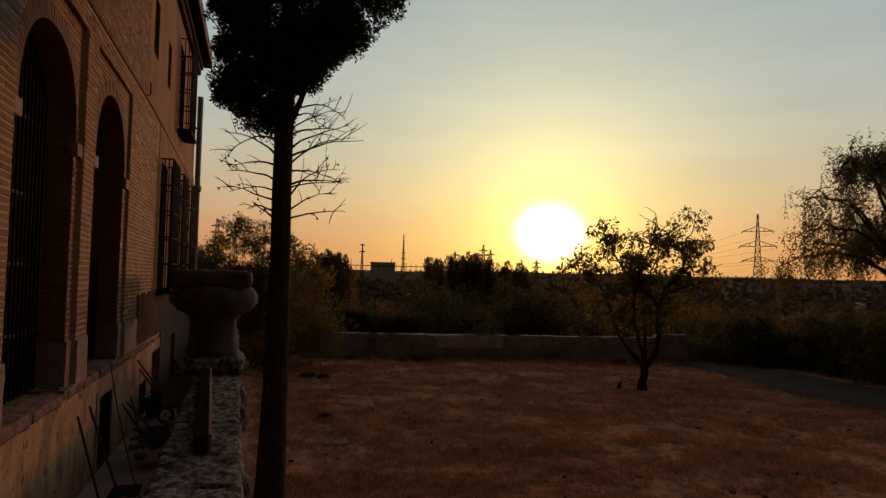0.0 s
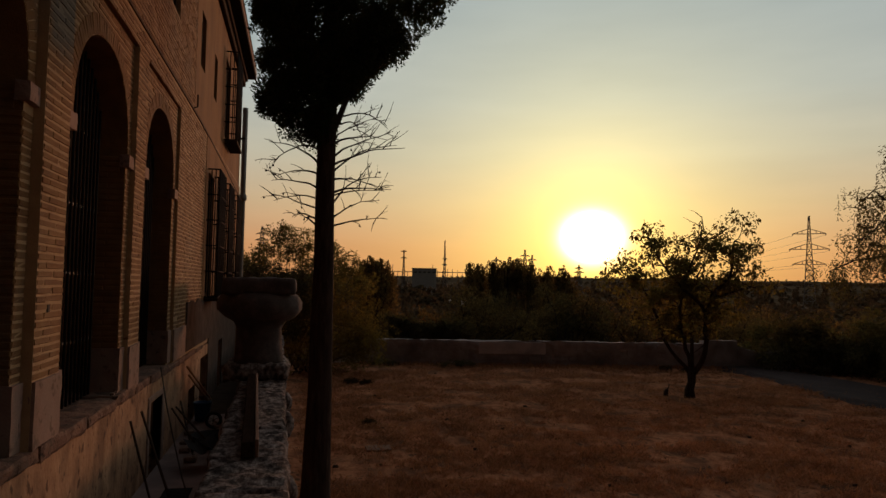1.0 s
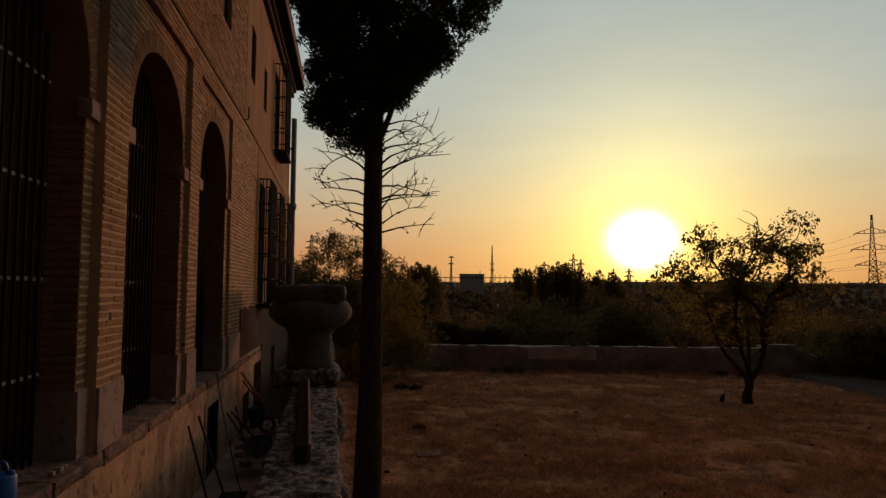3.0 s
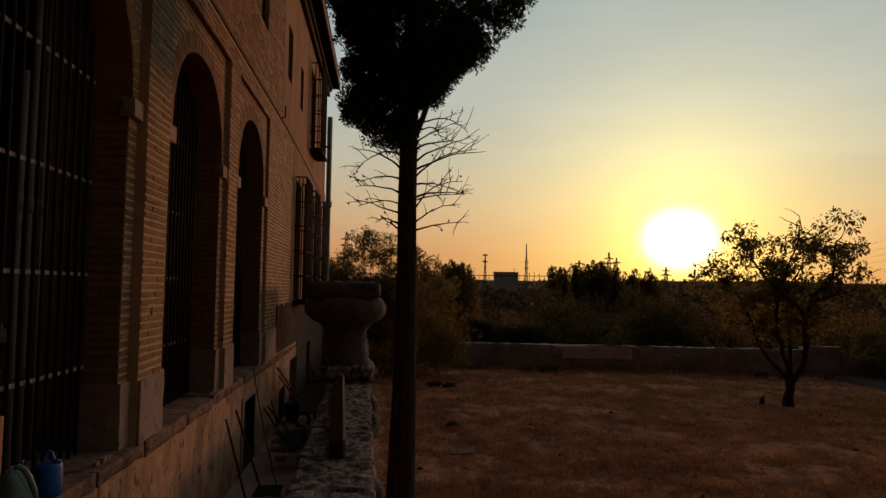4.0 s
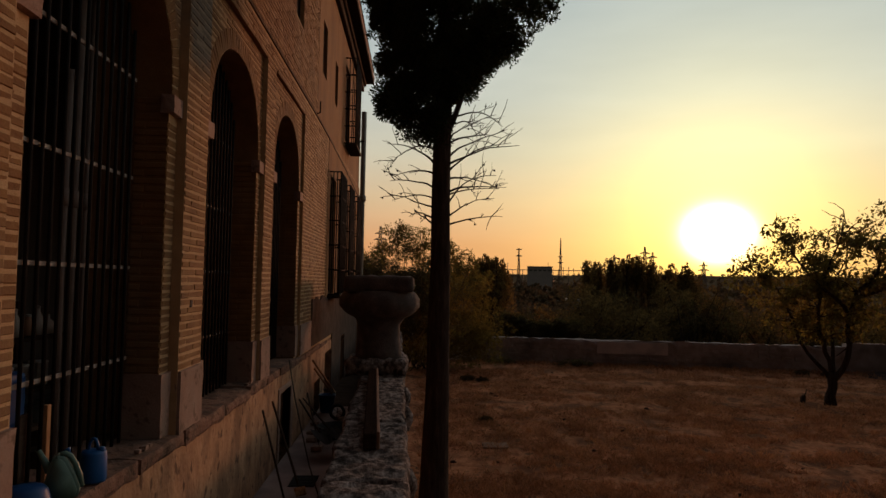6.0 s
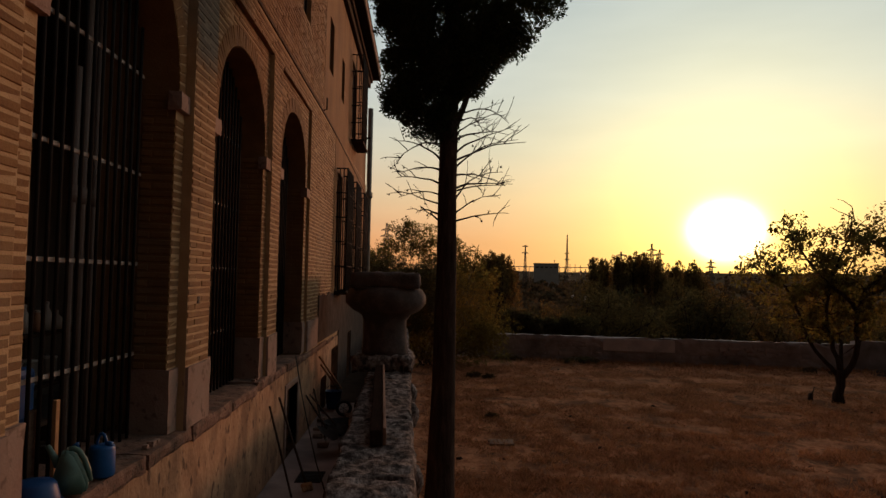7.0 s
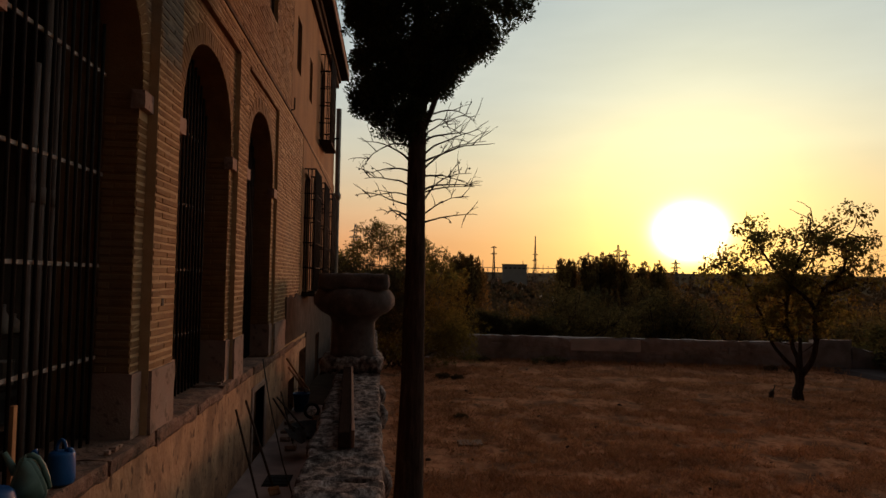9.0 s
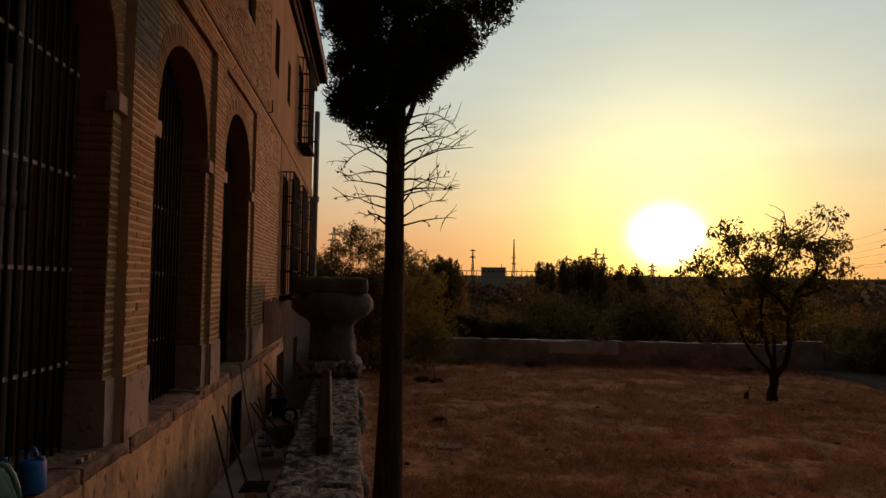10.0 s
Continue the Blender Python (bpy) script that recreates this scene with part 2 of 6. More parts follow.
    "dark_blue_plastic": surface("dark_blue_plastic", [(0.3, (0.006, 0.04, 0.13)), (0.7, (0.012, 0.06, 0.18))], 5, 0.5, 0.05, 60),
    "pale_plastic": surface("pale_plastic", [(0.3, (0.4, 0.37, 0.33)), (0.7, (0.5, 0.47, 0.42))], 5, 0.5, 0.05, 60),
    "clay": surface("clay", [(0.3, (0.3, 0.15, 0.09)), (0.7, (0.42, 0.24, 0.15))], 6, 0.85, 0.1, 60),
}


def leaf_material(name, dark, light, through_light=0.35, tint=(1.9, 1.9, 1.0)):
    """Leaves: toned leaf by leaf, letting a part of the light through."""
    m = bpy.data.materials.new(name)
    m.use_nodes = True
    nt = m.node_tree
    b = nt.nodes["Principled BSDF"]
    b.inputs["Roughness"].default_value, b.inputs["Specular IOR Level"].default_value = 0.9, 0.12
    geo = nt.nodes.new("ShaderNodeNewGeometry")
    n = nt.nodes.new("ShaderNodeTexNoise")
    n.inputs["Scale"].default_value = 1.1
    nt.links.new(geo.outputs["Position"], n.inputs["Vector"])
    tone = math_node(nt, "ADD", math_node(nt, "MULTIPLY", geo.outputs["Random Per Island"], 0.5), math_node(nt, "MULTIPLY_ADD", n.outputs["Fac"], 1.0, -0.25))
    col = ramp_node(nt, tone, [(0.1, dark), (0.9, light)])
    nt.links.new(col, b.inputs["Base Color"])
    t = nt.nodes.new("ShaderNodeBsdfTranslucent")
    nt.links.new(mix_node(nt, 1.0, col, tint, "MULTIPLY"), t.inputs[0])
    mx = nt.nodes.new("ShaderNodeMixShader")
    mx.inputs[0].default_value = through_light
    nt.links.new(b.outputs[0], mx.inputs[1])
    nt.links.new(t.outputs[0], mx.inputs[2])
    nt.links.new(mx.outputs[0], nt.nodes["Material Output"].inputs[0])
    return m


M["cypress_leaf"] = leaf_material("cypress_leaf", (0.014, 0.02, 0.01), (0.045, 0.055, 0.025), 0.1)
M["olive_leaf"] = leaf_material("olive_leaf", (0.055, 0.045, 0.02), (0.15, 0.115, 0.05), 0.55)
M["dead_weed"] = leaf_material("dead_weed", (0.05, 0.032, 0.02), (0.13, 0.08, 0.045), 0.2)
M["straw_blade"] = leaf_material("straw_blade", (0.2, 0.085, 0.045), (0.58, 0.29, 0.15), 0.3, (1.2, 1.1, 0.9))
M["pepper_leaf"] = leaf_material("pepper_leaf", (0.055, 0.048, 0.025), (0.145, 0.115, 0.058), 0.35)
M["autumn_leaf"] = leaf_material("autumn_leaf", (0.07, 0.057, 0.022), (0.2, 0.148, 0.05), 0.45, (1.9, 1.6, 0.9))
M["hedge_leaf"] = leaf_material("hedge_leaf", (0.042, 0.034, 0.021), (0.115, 0.087, 0.05), 0.3)
M["poplar_leaf"] = leaf_material("poplar_leaf", (0.055, 0.045, 0.024), (0.15, 0.115, 0.055), 0.5, (2.0, 1.6, 1.0))
M["far_leaf"] = leaf_material("far_leaf", (0.05, 0.04, 0.027), (0.12, 0.092, 0.06), 0.25, (1.6, 1.4, 1.1))

# ---- mesh helpers ----


def mesh_of(name, verts, faces, material, smooth=False):
    me = bpy.data.meshes.new(name)
    me.from_pydata([tuple(v) for v in verts], [], [tuple(f) for f in faces])
    me.materials.append(material)
    if smooth:
        me.polygons.foreach_set("use_smooth", [True] * len(me.polygons))
    me.update()
    return me


def thing(name, label, category, group="", kind="", at=(0, 0, 0)):
    """An Empty at a thing's base that its parts hang under."""
    ob = new(name)
    ob.empty_display_size = 0.1
    ob.location = at
    return tagged(ob, label, category, group, kind)


def link_part(name, me, parent=None, label=""):
    """Links a mesh in world metres as one object, under a thing or a part."""
    ob = new(name, me)
    if parent is not None:
        ob.parent = parent
        if parent.data is None:
            ob.matrix_parent_inverse = Matrix.Translation(-parent.location)
    return tagged(ob, label) if label else ob


def part(name, bm, material, parent=None, label="", smooth=False):
    me = bpy.data.meshes.new(name)
    bmesh.ops.recalc_face_normals(bm, faces=bm.faces)
    bm.to_mesh(me)
    bm.free()
    me.materials.append(material)
    if smooth:
        me.polygons.foreach_set("use_smooth", [True] * len(me.polygons))
    return link_part(name, me, parent, label)


def box_bm(x0, x1, y0, y1, z0, z1, bevel=0.0, bm=None, turn=None):
    own = bm is None
    bm = bmesh.new() if own else bm
    m = Matrix.Translation(((x0 + x1) / 2, (y0 + y1) / 2, (z0 + z1) / 2)) @ Matrix.Diagonal((x1 - x0, y1 - y0, z1 - z0, 1))
    if turn is not None:
        m = turn @ m
    made = bmesh.ops.create_cube(bm, size=1.0, matrix=m)
    if bevel:
        edges = list({e for v in made["verts"] for e in v.link_edges})
        bmesh.ops.bevel(bm, geom=edges, offset=bevel, segments=2, affect="EDGES", profile=0.5)
    return bm


def worn_box(x0, x1, y0, y1, z0, z1, cells, wear, bm=None, seed=0):
    """A stone block with a cut-up surface, pushed in and out by noise."""
    bm = bmesh.new() if bm is None else bm
    n = [max(1, int(round(c))) for c in cells]
    lo, hi = Vector((x0, y0, z0)), Vector((x1, y1, z1))
    made = {}

    def vert(i, j, k):
        if (i, j, k) not in made:
            p = Vector((lo.x + (hi.x - lo.x) * i / n[0], lo.y + (hi.y - lo.y) * j / n[1], lo.z + (hi.z - lo.z) * k / n[2]))
            q = p * 7 + Vector((seed, 3 * seed, 0))
            d = noise.noise_vector(q) * wear + noise.noise_vector(q * 3.3) * wear * 0.45
            rim = sum(c in (0, m) for c, m in zip((i, j, k), n))
            if rim >= 2:
                d += ((lo + hi) / 2 - p).normalized() * wear * 0.9
            made[(i, j, k)] = bm.verts.new(p + d)
        return made[(i, j, k)]

    for a, b, c in ((0, 1, 2), (1, 2, 0), (2, 0, 1)):
        for side in (0, n[c]):
            for u in range(n[a]):
                for v in range(n[b]):
                    quad = []
                    for du, dv in ((0, 0), (1, 0), (1, 1), (0, 1)):
                        idx = [0, 0, 0]
                        idx[a], idx[b], idx[c] = u + du, v + dv, side
                        quad.append(vert(*idx))
                    bm.faces.new(quad if side else quad[::-1])
    return bm


def lathe_bm(profile, centre, sides=24, wobble=0.0, bm=None, seed=0.0):
    bm = bmesh.new() if bm is None else bm
    rings = []
    for r, z in profile:
        ring = []
        for k in range(sides):
            a = 2 * math.pi * k / sides
            w = 1 + wobble * noise.noise((math.cos(a) * 2 + seed, math.sin(a) * 2, z * 6 + centre[1]))
            ring.append(bm.verts.new((centre[0] + r * w * math.cos(a), centre[1] + r * w * math.sin(a), centre[2] + z)))
        rings.append(ring)
    for lo, hi in zip(rings, rings[1:]):
        for k in range(sides):
            bm.faces.new((lo[k], lo[(k + 1) % sides], hi[(k + 1) % sides], hi[k]))
    bm.faces.new(rings[0][::-1])
    bm.faces.new(rings[-1])
    return bm


def tube_data(points, radii, sides=6, verts=None, faces=None):
    """Adds a tapered tube along points to lists of vertices and faces."""
    verts = [] if verts is None else verts
    faces = [] if faces is None else faces
    start = len(verts)
    pts = [Vector(p) for p in points]
    for i, p in enumerate(pts):
        d = (pts[min(i + 1, len(pts) - 1)] - pts[max(i - 1, 0)])
        d = d.normalized() if d.length > 1e-9 else Vector((0, 0, 1))
        a = d.cross(Vector((0.31, 0.17, 0.94)))
        if a.length < 1e-3:
            a = d.cross(Vector((1, 0, 0)))
        a.normalize()
        b = d.cross(a)
        for k in range(sides):
            t = 2 * math.pi * k / sides
            verts.append(p + (a * math.cos(t) + b * math.sin(t)) * radii[i])
    for i in range(len(pts) - 1):
        for k in range(sides):
            q, r = start + i * sides, start + (i + 1) * sides
            faces.append((q + k, q + (k + 1) % sides, r + (k + 1) % sides, r + k))
    faces.append(tuple(start + k for k in range(sides))[::-1])
    faces.append(tuple(start + (len(pts) - 1) * sides + k for k in range(sides)))
    return verts, faces


def rod(name, points, radius, material, parent=None, label="", sides=8):
    radii = radius if isinstance(radius, (list, tuple)) else [radius] * len(points)
    v, f = tube_data(points, radii, sides)
    return link_part(name, mesh_of(name, v, f, material, smooth=sides > 5), parent, label)


def cells_wall(y0, y1, z0, z1, holes, xf, xb, bm=None):
    """A wall along y between xf (front) and xb (back), with rectangular holes (y0, y1, z0, z1) through it."""
    bm = bmesh.new() if bm is None else bm
    ys = sorted({y0, y1, *[v for h in holes for v in h[:2] if y0 < v < y1]})
    zs = sorted({z0, z1, *[v for h in holes for v in h[2:] if z0 < v < z1]})
    solid = {}
    for i in range(len(ys) - 1):
        for k in range(len(zs) - 1):
            cy, cz = (ys[i] + ys[i + 1]) / 2, (zs[k] + zs[k + 1]) / 2
            solid[i, k] = not any(a < cy < b and c < cz < d for a, b, c, d in holes)
    cache = {}

    def v(x, y, z):
        if (x, y, z) not in cache:
            cache[x, y, z] = bm.verts.new((x, y, z))
        return cache[x, y, z]

    for (i, k), s in solid.items():
        if not s:
            continue
        a, b, c, d = ys[i], ys[i + 1], zs[k], zs[k + 1]
        bm.faces.new((v(xf, a, c), v(xf, b, c), v(xf, b, d), v(xf, a, d)))
        bm.faces.new((v(xb, a, c), v(xb, a, d), v(xb, b, d), v(xb, b, c)))
        for (di, dk), quad in (((-1, 0), ((a, c), (a, d))), ((1, 0), ((b, c), (b, d))), ((0, -1), ((a, c), (b, c))), ((0, 1), ((a, d), (b, d)))):
            if not solid.get((i + di, k + dk), False):
                (p, q), (r, t) = quad
                bm.faces.new((v(xf, p, q), v(xf, r, t), v(xb, r, t), v(xb, p, q)))
    return bm


def leaves_mesh(name, centres, ways, length, width, material, rng, droop=0.0):
    """One small pointed blade for each centre: n x 3 centres and directions."""
    n = len(centres)
    ways = ways / np.linalg.norm(ways, axis=1, keepdims=True)
    side = np.cross(ways, rng.normal(size=(n, 3)))
    side /= np.linalg.norm(side, axis=1, keepdims=True) + 1e-9
    ln = length * rng.uniform(0.6, 1.3, (n, 1))
    wd = width * rng.uniform(0.6, 1.3, (n, 1))
    tip = centres + ways * ln
    tip[:, 2] -= droop * ln[:, 0]
    mid = centres + ways * ln * 0.5
    v = np.stack([centres, mid + side * wd / 2, tip, mid - side * wd / 2], 1).reshape(-1, 3)
    me = bpy.data.meshes.new(name)
    me.vertices.add(4 * n)
    me.vertices.foreach_set("co", v.ravel())
    me.loops.add(4 * n)
    me.loops.foreach_set("vertex_index", np.arange(4 * n))
    me.polygons.add(n)
    me.polygons.foreach_set("loop_start", np.arange(n) * 4)
    me.polygons.foreach_set("loop_total", np.full(n, 4))
    me.materials.append(material)
    me.update(calc_edges=True)
    return me


def ball(rng, n):
    d = rng.normal(size=(n, 3))
    return d / np.linalg.norm(d, axis=1, keepdims=True)


def clumps(rng, centres, radii, per, flat=1.0):
    """Leaf places and directions in loose clumps, denser to the rim of each."""
    n = len(centres)
    d = ball(rng, n * per)
    r = np.repeat(radii, per)[:, None] * rng.uniform(0.15, 1.0, (n * per, 1)) ** 0.5
    off = d * r
    off[:, 2] *= flat
    return np.repeat(centres, per, 0) + off, d + rng.normal(size=d.shape) * 0.6


# ---- ground ----


def land_height(x, y):
    """The lawn is level; past the boundary wall the land falls into a wooded valley and rises to a far ridge."""
    far = math.hypot(x, y)
    z = 0.06 * noise.noise((x * 0.22, y * 0.22, 0)) + 0.03 * noise.noise((x * 1.3, y * 1.3, 3)) + 0.022 * noise.noise((x * 3.1, y * 3.1, 9)) if far < 60 else 0.0
    if far > 30:
        z -= 5.5 * min(1.0, (far - 30) / 40)
    if far > 300:
        z += (far - 300) * 0.0158 * min(1.0, (far - 300) / 900)
        if y > 0:
            z += (17.0 * noise.noise((x * 0.0016, y * 0.0012, 7)) + 5.0 * noise.noise((x * 0.009, y * 0.009, 2))) * min(1.0, far / 2500)
    return z


def build_ground():
    """One sheet that reaches the horizon: fine by the camera, coarse far off."""
    rings = [0, 1.5] + [1.5 + 0.2 * k for k in range(1, 140)]
    while rings[-1] < 4300:
        rings.append(rings[-1] * 1.11 + 0.2)
    sides = 420
    verts, faces = [(0, 0, land_height(0, 0))], []
    for r in rings[1:]:
        for k in range(sides):
            a = 2 * math.pi * k / sides
            x, y = r * math.sin(a), r * math.cos(a)
            verts.append((x, y, land_height(x, y)))
    for k in range(sides):
        faces.append((0, 1 + (k + 1) % sides, 1 + k))
    for i in range(len(rings) - 2):
        for k in range(sides):
            a, b = 1 + i * sides, 1 + (i + 1) * sides
            faces.append((a + k, a + (k + 1) % sides, b + (k + 1) % sides, b + k))
    me = mesh_of("ground", verts, faces, M["lawn"], smooth=True)
    me.materials.append(M["far_land"])
    for p in me.polygons:
        if math.hypot(p.center.x, p.center.y) > 31:
            p.material_index = 1
    me.update()
    tagged(new("ground", me), "dry brown lawn running out into a dark wooded valley", "ground", kind="structure")


build_ground()

# ---- the house ----
XP = -1.54                       # face of the brick pilasters
XB = -2.15                       # back of the front wall
SILL, IMPOST, SPRING = 1.775, 3.86, 3.985
# each bay of the arcade: centre, half opening, the sunk panel's reach to either side, and its face
BAYS = [(3.624, 0.80, 1.0, 0.953, -1.605), (6.003, 0.796, 0.953, 0.957, -1.588), (8.354, 0.804, 0.96, 1.006, -1.578)]
GRILLE_X = -1.82
PANEL_TOP, STRING, WALL_TOP = 5.09, 5.33, 8.3
Y_NEAR, Y_END = -7.0, 18.5
COURSE, JOINT = 0.0525, 0.014

house = thing("manor_house", "old two-storey brick house with a barred arcade over a plastered plinth", "house", at=(XP, 6.0, 0.0))


def arch_point(c, half, a, grow=0.0):
    """A point of a bay's slightly flattened, leaning arch at the angle a from the near springing."""
    u, w = -math.cos(a), math.sin(a)
    y, z = (half + grow) * math.copysign(abs(u) ** 0.9, u), (half + 0.01 + grow) * w ** 0.9
    return c + 0.045 + y, SPRING + z


def arch_panel(c, half, near, far, xr):
    """The sunk panel of one bay, with its arched opening right through; the room widens behind it."""
    pts = [(c - near, SILL - 0.05), (c - half, SILL - 0.05), (c - half, SPRING)]
    pts += [arch_point(c, half, math.pi * k / 40) for k in range(0, 41)]
    pts += [(c + half, SPRING), (c + half, SILL - 0.05), (c + far, SILL - 0.05), (c + far, PANEL_TOP), (c - near, PANEL_TOP)]
    bm = bmesh.new()
    front = [bm.verts.new((xr - 0.004, y, z)) for y, z in pts]
    face = bm.faces.new(front)
    got = bmesh.ops.extrude_face_region(bm, geom=[face])
    for v in got["geom"]:
        if isinstance(v, bmesh.types.BMVert):
            v.co.x = GRILLE_X - 0.03
    bmesh.ops.triangulate(bm, faces=[f for f in bm.faces if len(f.verts) > 4])
    ob = part("arch_panel", bm, M["mortar"], house)
    ob.data.materials.append(M["brick"])
    for p in ob.data.polygons:
        if abs(p.normal.x) < 0.5:
            p.material_index = 1
    return ob


for bay in BAYS:
    arch_panel(*bay)

# pilasters between the panels, and the wall on both sides of the arcade
LOW_WINDOWS = [(12.25, 13.1, 2.55, 4.7), (14.0, 14.8, 2.55, 4.7), (15.8, 16.7, 2.6, 4.7)]
wall = part("wall", cells_wall(Y_NEAR, Y_END, SILL - 0.05, STRING, [(c - near, c + far, SILL - 1, PANEL_TOP) for c, half, near, far, xr in BAYS] + LOW_WINDOWS, XP - 0.004, XB), M["mortar"], house)
UP_WINDOWS = [(8.55, 9.12, 6.2, 7.08), (11.02, 11.52, 6.2, 7.08), (12.72, 13.15, 6.15, 6.95), (14.6, 15.6, 5.85, 7.5)]
BRICK_END_UP = 10.6
upper_wall = part("upper_wall", cells_wall(Y_NEAR, BRICK_END_UP, STRING, WALL_TOP, UP_WINDOWS, XP - 0.022, XB), M["mortar"], house)
part("rendered_wall", cells_wall(BRICK_END_UP, Y_END, STRING, WALL_TOP, UP_WINDOWS, XP - 0.017, XB), M["upper_plaster"], house, "ochre lime render, worn and streaked")
part("rendered_wall", cells_wall(11.95, Y_END, SILL + 0.02, STRING - 0.03, LOW_WINDOWS, XP + 0.004, XP - 0.02), M["upper_plaster"], house)
part("end_wall", box_bm(-9.0, XB, Y_END - 0.5, Y_END, 0.0, WALL_TOP), M["upper_plaster"], house)
part("end_wall", box_bm(-9.0, XB, Y_NEAR, Y_NEAR + 0.5, 0.0, WALL_TOP), M["upper_plaster"], house)
part("back_wall", box_bm(-9.5, -9.0, Y_NEAR, Y_END, 0.0, WALL_TOP), M["upper_plaster"], house)

# string course and the brick frame line over the arches
# the course's shadow line is put into this strip's dark colour
part("string_course", box_bm(XP - 0.02, XP + 0.012, Y_NEAR, 10.5, STRING - 0.022, STRING + 0.012, 0.004), M["shadow_line_brown"], house, "thin dark strip, the string course's shadow line put into its colour")
bm = box_bm(XP - 0.02, XP + 0.012, 10.504, Y_END, STRING - 0.022, STRING + 0.012)
bmesh.ops.subdivide_edges(bm, edges=[e for e in bm.edges if abs(e.verts[0].co.y - e.verts[1].co.y) > 1], cuts=12)
for v in bm.verts:
    v.co.z -= 0.3 * max(0.0, (v.co.y - 10.5) / 8.0) ** 1.5
part("string_course", bm, M["shadow_line_brown"], house, "sagging far run of the string course's painted shadow line")

# plinth: ledge of worn slabs over a plastered wall with two low openings
ALLEY = 0.68
PLINTH_HOLES = [(8.05, 8.74, ALLEY - 0.3, 1.46), (10.85, 11.5, ALLEY - 0.3, 1.18), (12.05, 12.95, ALLEY - 0.3, 1.52), (14.55, 15.3, ALLEY - 0.3, 1.62)]
part("plinth", cells_wall(Y_NEAR, Y_END, -0.3, SILL - 0.08, PLINTH_HOLES, XP + 0.004, XB), M["plaster"], house, "yellowed plinth plaster, pitted and stained")
for y0, y1, z0, z1 in PLINTH_HOLES:
    if y0 < 9:
        bm = bmesh.new()
        for a, b, c, d in ((y0 - 0.1, y0, ALLEY, z1 + 0.07), (y1, y1 + 0.12, ALLEY, z1 + 0.07), (y0, y1, z1, z1 + 0.07)):
            box_bm(XP - 0.1, XP + 0.02, a, b, c, d, 0.012, bm)
        part("door_surround", bm, M["cut_stone"], house)
    leaf = part("cellar_door", box_bm(XP - 0.32, XP - 0.27, y0, y1, ALLEY - 0.3, z1), M["rafter"], house)
    rod("door_handle", [(XP - 0.272, y0 + 0.1, 1.0), (XP - 0.24, y0 + 0.1, 1.01), (XP - 0.24, y0 + 0.1, 1.1), (XP - 0.272, y0 + 0.1, 1.11)], 0.008, M["iron"], leaf, sides=6)
    for z in (ALLEY + 0.1, z1 - 0.12):
        part("hinge", box_bm(XP - 0.274, XP - 0.262, y1 - 0.25, y1 - 0.01, z, z + 0.035, 0.003), M["iron"], leaf)

part("lower_skim", cells_wall(12.96, Y_END, 0.3, SILL + 0.03, PLINTH_HOLES, XP + 0.016, XP - 0.01), M["grey_plaster"], house, "darker grey plinth skim")
rng = np.random.default_rng(4)
y = 1.2
while y < 11.9:
    ln = rng.uniform(0.55, 1.0)
    bm = worn_box(XB + 0.1, XP + rng.uniform(0.012, 0.035), y, y + ln - 0.012, SILL - 0.1 + rng.uniform(-0.008, 0.008), SILL + rng.uniform(-0.012, 0.012) - 0.005 * max(0, y - 5), (8, ln * 22, 4), 0.013, seed=int(y * 7))
    part("ledge_slab", bm, M["ledge_stone"], house)
    y += ln

bm = worn_box(XP - 0.03, XP + 0.02, 10.34, 18.4, SILL + 0.02, 2.5, (2, 90, 12), 0.008, seed=61)
for v in bm.verts:
    if v.co.z > 2.4:
        v.co.z += 0.12 * noise.noise((v.co.y * 3, 0, 4))
part("plaster_patch", bm, M["grey_plaster"], house, "darker grey patch of plaster")

# stone feet and imposts of the piers
def pier_stone(name, z0, z1, grow, deep, seed):
    for n, (c, half, near, far, xr) in enumerate(BAYS):
        for side, reach in ((-1, near), (1, far)):
            a, b = sorted((c + side * (half - grow), c + side * (reach + 0.004)))
            part(name, worn_box(xr - deep, xr + grow + 0.008, a, b, z0, z1, (3, 2, 4), 0.007, seed=seed + n), M["cut_stone"], house)


pier_stone("pier_foot", SILL - 0.01, 2.185, 0.012, 0.24, 3)
pier_stone("impost", IMPOST, 3.985, 0.03, 0.05, 40)
ends = [2.2] + [v for c, half, near, far, xr in BAYS for v in (c - near, c + far)] + [10.33]
for a, b in zip(ends[::2], ends[1::2]):
    part("pier_foot", worn_box(XP - 0.05, XP + 0.016, a, b, SILL - 0.01, 2.185, (2, 5, 4), 0.007, seed=int(a * 5)), M["cut_stone"], house)

# ---- bricks ----
# A course is a set of stretches along y; each is filled with bricks in running bond.
brick_meshes = {}


def brick_box(ln, deep, tall, kind):
    """Shared mesh of a worn brick, lying along y, its front face towards +x."""
    key = (round(ln, 2), deep, tall, kind)
    if key not in brick_meshes:
        r = np.random.default_rng(abs(hash((key[0], kind))) % 1000)
        c = 0.005
        vs, fs = [], []
        for x, s in ((-deep, 0.0), (-c, 0.0), (0.0, c)):
            for yy, zz in ((-ln / 2 + s, s), (ln / 2 - s, s), (ln / 2 - s, tall - s), (-ln / 2 + s, tall - s)):
                j = r.uniform(-0.0025, 0.0025, 3)
                vs.append((x + j[0], yy + j[1], zz + j[2]))
        for a in (0, 4):
            for k in range(4):
                fs.append((a + k, a + (k + 1) % 4, a + 4 + (k + 1) % 4, a + 4 + k))
        fs.append((8, 9, 10, 11))
        brick_meshes[key] = mesh_of("brick", vs, fs, M["brick"])
    return brick_meshes[key]


loose_v, loose_f, picked = [], [], []


